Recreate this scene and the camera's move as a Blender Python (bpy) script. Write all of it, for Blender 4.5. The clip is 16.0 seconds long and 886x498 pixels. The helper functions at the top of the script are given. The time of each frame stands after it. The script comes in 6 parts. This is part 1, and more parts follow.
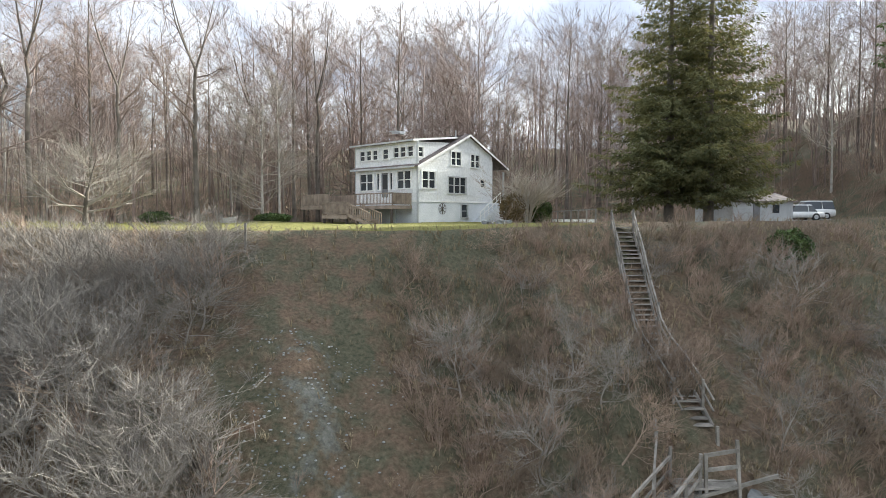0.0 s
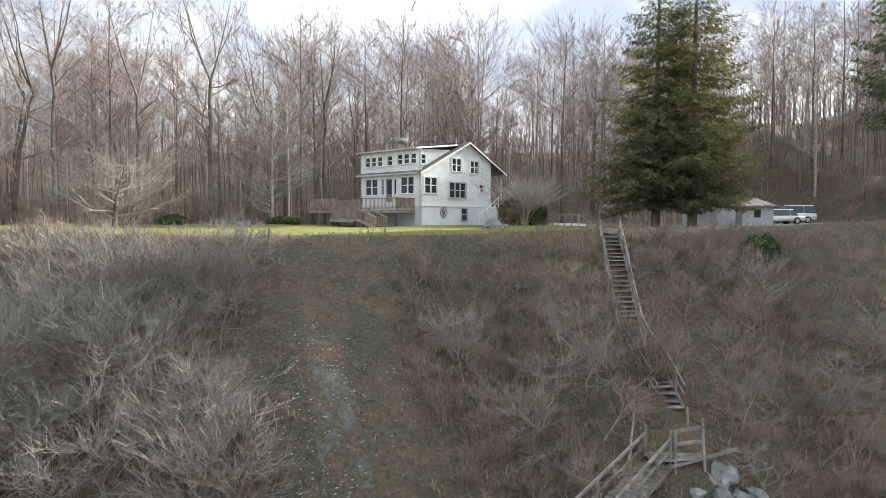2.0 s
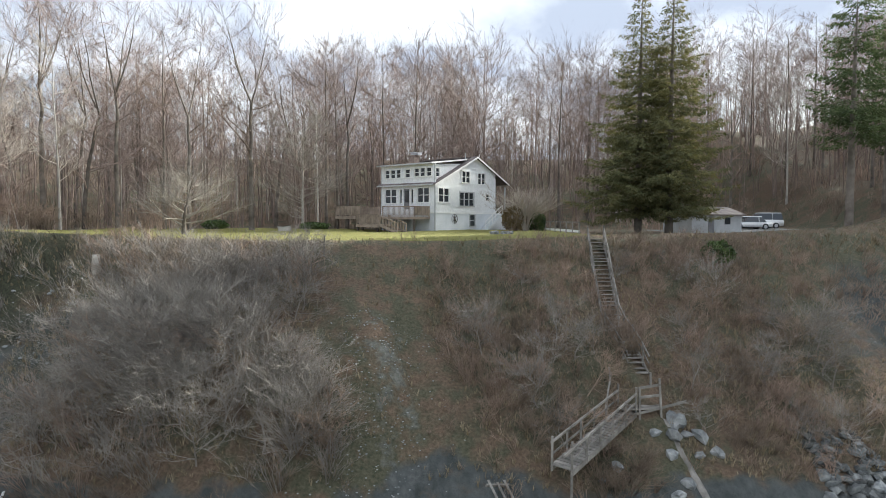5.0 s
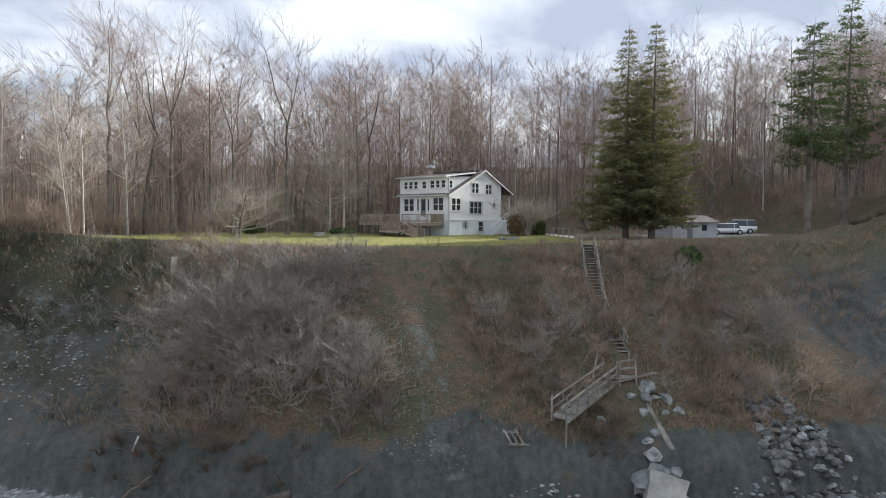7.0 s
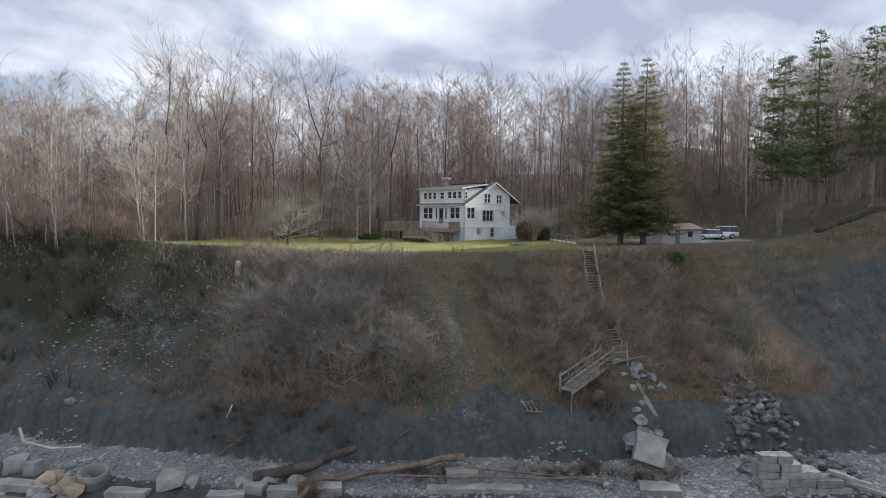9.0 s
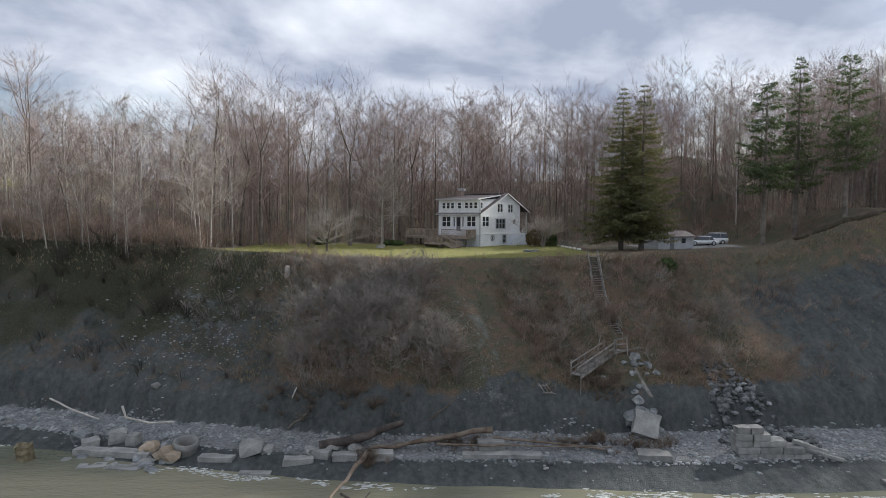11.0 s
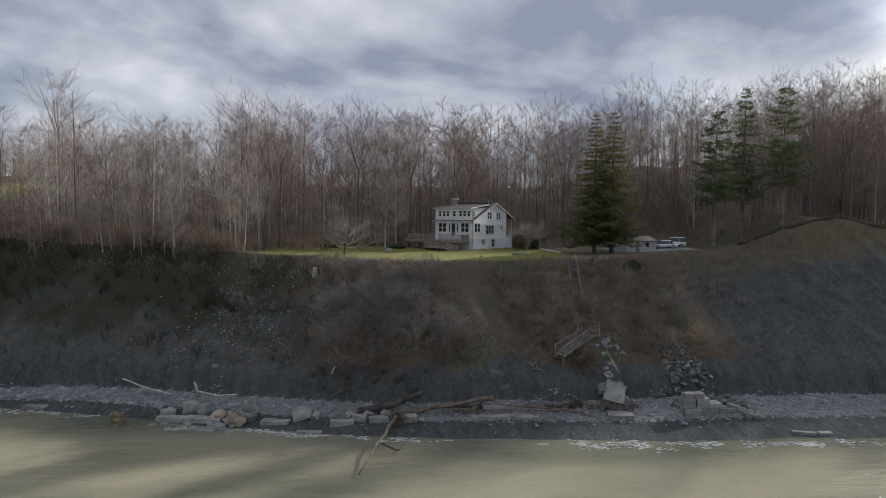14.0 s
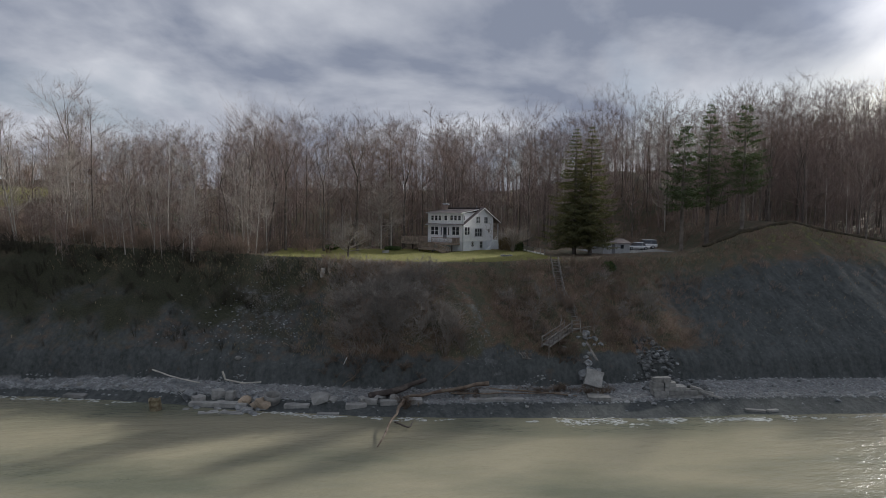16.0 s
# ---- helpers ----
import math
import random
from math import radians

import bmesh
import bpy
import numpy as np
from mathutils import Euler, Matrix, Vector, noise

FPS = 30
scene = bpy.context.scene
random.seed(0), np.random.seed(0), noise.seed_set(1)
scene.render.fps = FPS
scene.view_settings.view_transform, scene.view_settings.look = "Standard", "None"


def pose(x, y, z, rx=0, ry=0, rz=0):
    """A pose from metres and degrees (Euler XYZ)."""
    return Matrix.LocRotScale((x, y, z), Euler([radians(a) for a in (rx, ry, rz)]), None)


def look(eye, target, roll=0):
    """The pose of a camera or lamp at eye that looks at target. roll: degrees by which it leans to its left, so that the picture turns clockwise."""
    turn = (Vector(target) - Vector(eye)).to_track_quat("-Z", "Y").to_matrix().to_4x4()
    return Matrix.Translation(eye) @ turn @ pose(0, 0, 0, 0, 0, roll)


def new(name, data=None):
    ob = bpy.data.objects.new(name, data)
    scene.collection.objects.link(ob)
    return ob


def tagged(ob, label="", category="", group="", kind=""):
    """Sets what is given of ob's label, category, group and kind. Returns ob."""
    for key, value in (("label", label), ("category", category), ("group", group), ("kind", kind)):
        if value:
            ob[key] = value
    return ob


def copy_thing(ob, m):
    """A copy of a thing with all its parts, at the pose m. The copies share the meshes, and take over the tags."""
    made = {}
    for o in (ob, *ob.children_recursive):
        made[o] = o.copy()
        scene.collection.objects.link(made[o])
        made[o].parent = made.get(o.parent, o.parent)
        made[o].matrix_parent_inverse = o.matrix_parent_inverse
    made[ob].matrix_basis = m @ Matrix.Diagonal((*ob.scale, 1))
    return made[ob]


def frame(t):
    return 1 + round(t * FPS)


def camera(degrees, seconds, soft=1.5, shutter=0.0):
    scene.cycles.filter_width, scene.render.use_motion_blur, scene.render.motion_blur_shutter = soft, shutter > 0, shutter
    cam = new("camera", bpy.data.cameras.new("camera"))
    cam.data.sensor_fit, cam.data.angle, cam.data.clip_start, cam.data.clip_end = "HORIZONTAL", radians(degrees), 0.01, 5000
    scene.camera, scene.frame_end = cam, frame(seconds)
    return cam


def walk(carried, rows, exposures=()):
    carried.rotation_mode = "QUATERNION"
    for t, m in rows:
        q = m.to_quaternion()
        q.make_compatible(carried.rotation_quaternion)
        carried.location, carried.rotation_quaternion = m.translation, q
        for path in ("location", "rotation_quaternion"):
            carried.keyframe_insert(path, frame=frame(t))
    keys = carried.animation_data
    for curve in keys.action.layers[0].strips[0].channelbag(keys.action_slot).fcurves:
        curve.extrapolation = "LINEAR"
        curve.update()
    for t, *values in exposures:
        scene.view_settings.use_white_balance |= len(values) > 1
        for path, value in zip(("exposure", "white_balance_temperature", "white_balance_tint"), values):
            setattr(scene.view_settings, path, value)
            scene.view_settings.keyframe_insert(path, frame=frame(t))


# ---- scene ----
cam = camera(71.6, 16.0, 0.7)
METRES, EYE, TILT, LEAN, TURN = 58.0, 15.0, -3.0, 0.0, 0.0
ROWS = [
    (0.0, 0.0, 0.0, 0.0, 0.0, 0.0, -0.0),
    (0.5, -0.0007, -0.0103, 0.0004, -0.04, 0.01, -0.03),
    (1.0, -0.0018, -0.0222, 0.0011, -0.1, -0.01, -0.06),
    (1.5, -0.0031, -0.0353, 0.0017, -0.14, 0.01, -0.07),
    (2.0, -0.0047, -0.0504, 0.0026, -0.18, -0.01, -0.09),
    (2.5, -0.007, -0.0673, 0.0033, -0.23, -0.01, -0.11),
    (3.0, -0.0097, -0.0851, 0.0038, -0.26, -0.03, -0.11),
    (3.5, -0.0131, -0.1043, 0.0042, -0.29, -0.03, -0.13),
    (4.0, -0.0174, -0.1261, 0.0047, -0.34, -0.05, -0.18),
    (6.5, -0.0479, -0.2853, 0.0087, -0.45, 0.04, -0.31),
    (7.0, -0.0557, -0.324, 0.0102, -0.53, 0.02, -0.34),
    (7.5, -0.0641, -0.3627, 0.0125, -0.55, -0.03, -0.37),
    (8.0, -0.0747, -0.4003, 0.0143, -0.62, -0.01, -0.38),
    (8.5, -0.0845, -0.438, 0.0171, -0.63, -0.05, -0.38),
    (9.0, -0.0959, -0.4744, 0.0199, -0.69, -0.07, -0.38),
    (11.5, -0.1526, -0.6509, 0.0327, -0.78, 0.01, -0.38),
    (12.0, -0.1638, -0.6859, 0.0354, -0.8, -0.03, -0.38),
    (12.5, -0.1752, -0.7209, 0.0371, -0.85, -0.05, -0.39),
    (13.0, -0.1865, -0.7558, 0.0384, -1.59, -0.08, -0.4),
    (13.5, -0.198, -0.7905, 0.0401, -2.44, -0.12, -0.39),
    (14.0, -0.2094, -0.8248, 0.0417, -3.24, -0.14, -0.39),
    (14.5, -0.2228, -0.8587, 0.0441, -4.05, -0.17, -0.39),
    (15.0, -0.2366, -0.8925, 0.0464, -4.73, -0.2, -0.39),
    (15.5, -0.2499, -0.9263, 0.0488, -5.12, -0.24, -0.41),
    (16.0, -0.2632, -0.96, 0.051, -5.38, -0.26, -0.39),
]
walk(cam, [(t, pose(0, 0, EYE, TILT, LEAN, TURN) @ pose(METRES * x, METRES * y, METRES * z, 90 + pitch, roll, yaw)) for t, x, y, z, yaw, pitch, roll in ROWS],
     [(0.0, 1.42, 6200, 4), (3.5, 1.32, 6150, 4), (7.0, 0.94, 6100, 6), (9.0, 0.7, 6000, 8), (12.5, 0.24, 6000, 9), (14.0, -0.06, 6000, 10), (16.0, -0.32, 6000, 10)])

# ---- world, sun, exposure ----
SUN_AZ, SUN_EL = 53.0, 24.0          # degrees right of the view ahead, and above the horizon
sun_dir = Vector((math.sin(radians(SUN_AZ)) * math.cos(radians(SUN_EL)), math.cos(radians(SUN_AZ)) * math.cos(radians(SUN_EL)), math.sin(radians(SUN_EL))))

world = bpy.data.worlds.new("sky")
scene.world = world
world.use_nodes = True
wn, wl = world.node_tree.nodes, world.node_tree.links
wn.clear()
w_out, w_bg = wn.new("ShaderNodeOutputWorld"), wn.new("ShaderNodeBackground")
w_sky = wn.new("ShaderNodeTexSky")
w_sky.sky_type = "NISHITA"
w_sky.sun_disc = False
w_sky.sun_elevation, w_sky.sun_rotation = radians(SUN_EL), radians(SUN_AZ)
w_co, w_sep, w_div, w_div2, w_add, w_cmb = (wn.new("ShaderNodeTexCoord"), wn.new("ShaderNodeSeparateXYZ"), wn.new("ShaderNodeMath"), wn.new("ShaderNodeMath"), wn.new("ShaderNodeMath"), wn.new("ShaderNodeCombineXYZ"))
wl.new(w_co.outputs["Generated"], w_sep.inputs[0])
w_add.operation, w_add.inputs[1].default_value = "ADD", 0.30
wl.new(w_sep.outputs["Z"], w_add.inputs[0])
w_div.operation = w_div2.operation = "DIVIDE"
wl.new(w_sep.outputs["X"], w_div.inputs[0]), wl.new(w_add.outputs[0], w_div.inputs[1])
wl.new(w_sep.outputs["Y"], w_div2.inputs[0]), wl.new(w_add.outputs[0], w_div2.inputs[1])
wl.new(w_div.outputs[0], w_cmb.inputs[0]), wl.new(w_div2.outputs[0], w_cmb.inputs[1])
w_n1, w_n2 = wn.new("ShaderNodeTexNoise"), wn.new("ShaderNodeTexNoise")
w_n1.inputs["Scale"].default_value, w_n1.inputs["Detail"].default_value, w_n1.inputs["Roughness"].default_value, w_n1.inputs["Distortion"].default_value = 0.8, 7, 0.5, 0.5
w_n2.inputs["Scale"].default_value, w_n2.inputs["Detail"].default_value, w_n2.inputs["Roughness"].default_value, w_n2.inputs["Distortion"].default_value = 1.25, 8, 0.52, 0.25
wl.new(w_cmb.outputs[0], w_n1.inputs["Vector"]), wl.new(w_cmb.outputs[0], w_n2.inputs["Vector"])
w_r1, w_r2 = wn.new("ShaderNodeValToRGB"), wn.new("ShaderNodeValToRGB")
w_r1.color_ramp.elements[0].position, w_r1.color_ramp.elements[1].position = 0.32, 0.46
w_r2.color_ramp.elements[0].position, w_r2.color_ramp.elements[1].position = 0.42, 0.60
w_r2.color_ramp.elements[0].color, w_r2.color_ramp.elements[1].color = (0.40, 0.43, 0.52, 1), (0.97, 0.96, 0.98, 1)
wl.new(w_n1.outputs["Fac"], w_r1.inputs[0]), wl.new(w_n2.outputs["Fac"], w_r2.inputs[0])
w_sc = wn.new("ShaderNodeMixRGB")
w_sc.blend_type, w_sc.inputs[0].default_value, w_sc.inputs[2].default_value = "MULTIPLY", 1.0, (0.10, 0.10, 0.10, 1)
wl.new(w_sky.outputs[0], w_sc.inputs[1])
w_mix = wn.new("ShaderNodeMixRGB")
wl.new(w_r1.outputs[0], w_mix.inputs[0]), wl.new(w_sc.outputs[0], w_mix.inputs[1]), wl.new(w_r2.outputs[0], w_mix.inputs[2])
# cloud brightens towards the sun behind it
w_dot, w_near, w_glow = wn.new("ShaderNodeVectorMath"), wn.new("ShaderNodeMapRange"), wn.new("ShaderNodeVectorMath")
w_dot.operation, w_dot.inputs[1].default_value = "DOT_PRODUCT", sun_dir
wl.new(w_co.outputs["Generated"], w_dot.inputs[0])
w_near.interpolation_type = "SMOOTHSTEP"
w_near.inputs["From Min"].default_value, w_near.inputs["From Max"].default_value = 0.93, 1.0
w_near.inputs["To Min"].default_value, w_near.inputs["To Max"].default_value = 0.95, 1.9
wl.new(w_dot.outputs["Value"], w_near.inputs["Value"])
w_glow.operation = "SCALE"
wl.new(w_mix.outputs[0], w_glow.inputs[0]), wl.new(w_near.outputs[0], w_glow.inputs["Scale"])
wl.new(w_glow.outputs[0], w_bg.inputs[0])
w_bg.inputs[1].default_value = 0.80
wl.new(w_bg.outputs[0], w_out.inputs[0])

sun = new("sun", bpy.data.lights.new("sun", "SUN"))
sun.data.energy, sun.data.angle, sun.data.color = 6.0, radians(1.5), (1.0, 0.93, 0.82)
sun.matrix_world = look(sun_dir * 100, (0, 0, 0))

# ---- materials ----


def mat(name, a, b, scale=3.0, rough=0.85, bump=0.3, fine=40.0, metal=0.0, spec=0.3, bdist=0.02, rand=0.0, stripes=0.0):
    """Two base colours mixed by coarse noise, a fine grain over them, and relief."""
    m = bpy.data.materials.new(name)
    m.use_nodes = True
    n, l = m.node_tree.nodes, m.node_tree.links
    p = n["Principled BSDF"]
    co = n.new("ShaderNodeTexCoord")
    n1, n2 = n.new("ShaderNodeTexNoise"), n.new("ShaderNodeTexNoise")
    n1.inputs["Scale"].default_value, n1.inputs["Detail"].default_value = scale, 6
    n2.inputs["Scale"].default_value, n2.inputs["Detail"].default_value = fine, 4
    l.new(co.outputs["Object"], n1.inputs["Vector"]), l.new(co.outputs["Object"], n2.inputs["Vector"])
    r = n.new("ShaderNodeValToRGB")
    r.color_ramp.elements[0].position, r.color_ramp.elements[1].position = 0.35, 0.65
    r.color_ramp.elements[0].color, r.color_ramp.elements[1].color = (*a, 1), (*b, 1)
    l.new(n1.outputs["Fac"], r.inputs[0])
    hs = n.new("ShaderNodeHueSaturation")
    mr = n.new("ShaderNodeMapRange")
    mr.inputs["To Min"].default_value, mr.inputs["To Max"].default_value = 0.72, 1.28
    l.new(n2.outputs["Fac"], mr.inputs["Value"])
    l.new(r.outputs[0], hs.inputs["Color"])
    value = mr.outputs[0]
    if rand:
        oi, m2, mul = n.new("ShaderNodeObjectInfo"), n.new("ShaderNodeMapRange"), n.new("ShaderNodeMath")
        m2.inputs["To Min"].default_value, m2.inputs["To Max"].default_value = 1 - rand, 1 + rand
        l.new(oi.outputs["Random"], m2.inputs["Value"])
        mul.operation = "MULTIPLY"
        l.new(value, mul.inputs[0]), l.new(m2.outputs[0], mul.inputs[1])
        value = mul.outputs[0]
    l.new(value, hs.inputs["Value"])
    l.new(hs.outputs[0], p.inputs["Base Color"])
    p.inputs["Roughness"].default_value, p.inputs["Metallic"].default_value = rough, metal
    p.inputs["Specular IOR Level"].default_value = spec
    if bump:
        bm_ = n.new("ShaderNodeBump")
        bm_.inputs["Strength"].default_value, bm_.inputs["Distance"].default_value = bump, bdist
        h = n2.outputs["Fac"]
        if stripes:
            wv = n.new("ShaderNodeTexWave")
            wv.wave_type, wv.bands_direction, wv.wave_profile = "BANDS", "Z", "SAW"
            wv.inputs["Scale"].default_value = stripes
            l.new(co.outputs["Object"], wv.inputs["Vector"])
            h = wv.outputs["Fac"]
        l.new(h, bm_.inputs["Height"])
        l.new(bm_.outputs[0], p.inputs["Normal"])
    return m


M_BARK = mat("grey_bark", (0.10, 0.085, 0.07), (0.22, 0.19, 0.165), 1.2, 0.9, 0.5, 14, rand=0.25)
M_BARK_PALE = mat("pale_bark", (0.32, 0.29, 0.255), (0.50, 0.465, 0.42), 1.5, 0.9, 0.4, 14, rand=0.2)
M_TWIG = mat("twigs", (0.190, 0.144, 0.124), (0.335, 0.262, 0.230), 0.5, 0.9, 0, 6, rand=0.25)
M_TWIG_PALE = mat("pale_twigs", (0.288, 0.248, 0.212), (0.432, 0.384, 0.336), 0.5, 0.9, 0, 6, rand=0.2)
M_BRUSH = mat("brush_stems", (0.205, 0.165, 0.123), (0.44, 0.320, 0.252), 0.3, 0.9, 0, 5, rand=0.2)
M_BRUSH_GREY = mat("grey_brush_stems", (0.20, 0.180, 0.158), (0.33, 0.298, 0.264), 0.3, 0.9, 0, 5, rand=0.2)
M_DRYGRASS = mat("dry_grass", (0.21, 0.165, 0.105), (0.36, 0.295, 0.195), 0.2, 0.9, 0, 5)
M_NEEDLE = mat("spruce_needles", (0.075, 0.088, 0.042), (0.178, 0.172, 0.082), 0.8, 0.8, 0, 8)
M_PINE = mat("pine_needles", (0.056, 0.083, 0.034), (0.120, 0.150, 0.068), 0.8, 0.8, 0, 8)


def let_light_through(m, share, tint):
    """Thin needles pass some of the light that falls on their far side."""
    n, l = m.node_tree.nodes, m.node_tree.links
    p, out = n["Principled BSDF"], n["Material Output"]
    src = p.inputs["Base Color"].links[0].from_socket
    mul, tr, mx = n.new("ShaderNodeMixRGB"), n.new("ShaderNodeBsdfTranslucent"), n.new("ShaderNodeMixShader")
    mul.blend_type, mul.inputs[0].default_value, mul.inputs[2].default_value = "MULTIPLY", 1.0, (*tint, 1)
    mx.inputs[0].default_value = share
    l.new(src, mul.inputs[1]), l.new(mul.outputs[0], tr.inputs[0])
    l.new(p.outputs[0], mx.inputs[1]), l.new(tr.outputs[0], mx.inputs[2]), l.new(mx.outputs[0], out.inputs[0])


let_light_through(M_NEEDLE, 0.28, (1.3, 1.15, 0.8))
let_light_through(M_PINE, 0.25, (1.1, 1.15, 0.8))
M_EVERGREEN = mat("evergreen_leaves", (0.030, 0.060, 0.018), (0.105, 0.150, 0.045), 1.5, 0.7, 0, 9)
M_WHITE = mat("white_siding", (0.77, 0.78, 0.80), (0.85, 0.855, 0.865), 0.6, 0.6, 0.6, 6, stripes=1.7, bdist=0.035)
M_TRIM = mat("white_trim", (0.76, 0.76, 0.75), (0.84, 0.84, 0.83), 2, 0.5, 0.1, 20)
M_BASEMENT = mat("painted_masonry", (0.60, 0.63, 0.66), (0.71, 0.73, 0.76), 0.8, 0.8, 0.2, 12)
M_ROOF = mat("asphalt_shingles", (0.12, 0.10, 0.10), (0.22, 0.19, 0.18), 1.5, 0.9, 0.4, 25)
M_DECK = mat("weathered_wood", (0.230, 0.183, 0.145), (0.357, 0.289, 0.234), 2, 0.85, 0.3, 18, rand=0.15)
M_GREYWOOD = mat("silvered_wood", (0.15, 0.14, 0.125), (0.29, 0.27, 0.245), 2, 0.85, 0.4, 18, rand=0.2)
M_CONCRETE = mat("concrete", (0.216, 0.216, 0.202), (0.331, 0.324, 0.302), 1.5, 0.9, 0.5, 18, rand=0.2)
M_STONE = mat("grey_stone", (0.13, 0.14, 0.143), (0.32, 0.325, 0.32), 1.2, 0.9, 0.6, 10, rand=0.35)
M_SLATE = mat("dark_quarry_stone", (0.065, 0.07, 0.07), (0.19, 0.195, 0.19), 1.2, 0.9, 0.6, 10, rand=0.45)
M_TAN = mat("tan_sandstone", (0.30, 0.24, 0.17), (0.45, 0.37, 0.28), 1.2, 0.9, 0.6, 10, rand=0.15)
M_DRIFT = mat("driftwood", (0.128, 0.093, 0.068), (0.264, 0.212, 0.162), 1.5, 0.85, 0.5, 16, rand=0.2)
M_BLEACHED = mat("bleached_wood", (0.42, 0.39, 0.34), (0.62, 0.58, 0.51), 1.5, 0.85, 0.4, 16)
M_DARKWOOD = mat("wet_dark_wood", (0.05, 0.04, 0.035), (0.12, 0.10, 0.085), 1.5, 0.7, 0.5, 16)
M_BRICK = mat("chimney_brick", (0.24, 0.18, 0.15), (0.38, 0.31, 0.27), 6, 0.9, 0.4, 18)
M_DOOR = mat("dark_door", (0.16, 0.16, 0.17), (0.24, 0.24, 0.25), 2, 0.5, 0.1, 10)
M_CARWHITE = mat("white_car_paint", (0.72, 0.73, 0.74), (0.80, 0.80, 0.80), 1, 0.25, 0, 10, spec=0.5)
M_TYRE = mat("tyre_rubber", (0.02, 0.02, 0.02), (0.035, 0.035, 0.035), 4, 0.8, 0.2, 30)
M_RUST = mat("rusty_steel", (0.13, 0.10, 0.06), (0.29, 0.25, 0.16), 2.5, 0.8, 0.4, 18)
M_FARWALL = mat("grey_clapboard", (0.42, 0.43, 0.44), (0.52, 0.53, 0.54), 1, 0.7, 0.3, 8, stripes=1.3)


def glass():
    m = bpy.data.materials.new("window_glass")
    m.use_nodes = True
    p = m.node_tree.nodes["Principled BSDF"]
    p.inputs["Base Color"].default_value = (0.035, 0.042, 0.05, 1)
    p.inputs["Roughness"].default_value, p.inputs["Specular IOR Level"].default_value = 0.06, 0.8
    return m


M_GLASS = glass()


def water_material():
    m = bpy.data.materials.new("silty_lake_water")
    m.use_nodes = True
    n, l = m.node_tree.nodes, m.node_tree.links
    p = n["Principled BSDF"]
    co = n.new("ShaderNodeTexCoord")
    mp = n.new("ShaderNodeMapping")
    mp.inputs["Scale"].default_value = (0.35, 1.0, 1.0)
    mp.inputs["Rotation"].default_value = (0, 0, radians(-12))
    l.new(co.outputs["Object"], mp.inputs[0])
    n1, n2, n3 = n.new("ShaderNodeTexNoise"), n.new("ShaderNodeTexNoise"), n.new("ShaderNodeTexNoise")
    n1.inputs["Scale"].default_value, n1.inputs["Detail"].default_value = 0.10, 4
    n2.inputs["Scale"].default_value, n2.inputs["Detail"].default_value = 1.1, 5
    n3.inputs["Scale"].default_value, n3.inputs["Detail"].default_value = 6.0, 3
    for q in (n1, n2, n3):
        l.new(mp.outputs[0], q.inputs["Vector"])
    r = n.new("ShaderNodeValToRGB")
    r.color_ramp.elements[0].position, r.color_ramp.elements[1].position = 0.36, 0.58
    r.color_ramp.elements[0].color, r.color_ramp.elements[1].color = (0.15, 0.155, 0.11, 1), (0.30, 0.275, 0.19, 1)
    l.new(n1.outputs["Fac"], r.inputs[0])
    l.new(r.outputs[0], p.inputs["Base Color"])
    p.inputs["Roughness"].default_value, p.inputs["IOR"].default_value = 0.16, 1.33
    mx = n.new("ShaderNodeMath")
    mx.operation = "MULTIPLY_ADD"
    mx.inputs[1].default_value = 0.3
    l.new(n3.outputs["Fac"], mx.inputs[0]), l.new(n2.outputs["Fac"], mx.inputs[2])
    bp = n.new("ShaderNodeBump")
    bp.inputs["Strength"].default_value, bp.inputs["Distance"].default_value = 0.6, 0.25
    l.new(mx.outputs[0], bp.inputs["Height"]), l.new(bp.outputs[0], p.inputs["Normal"])
    return m


M_WATER = water_material()


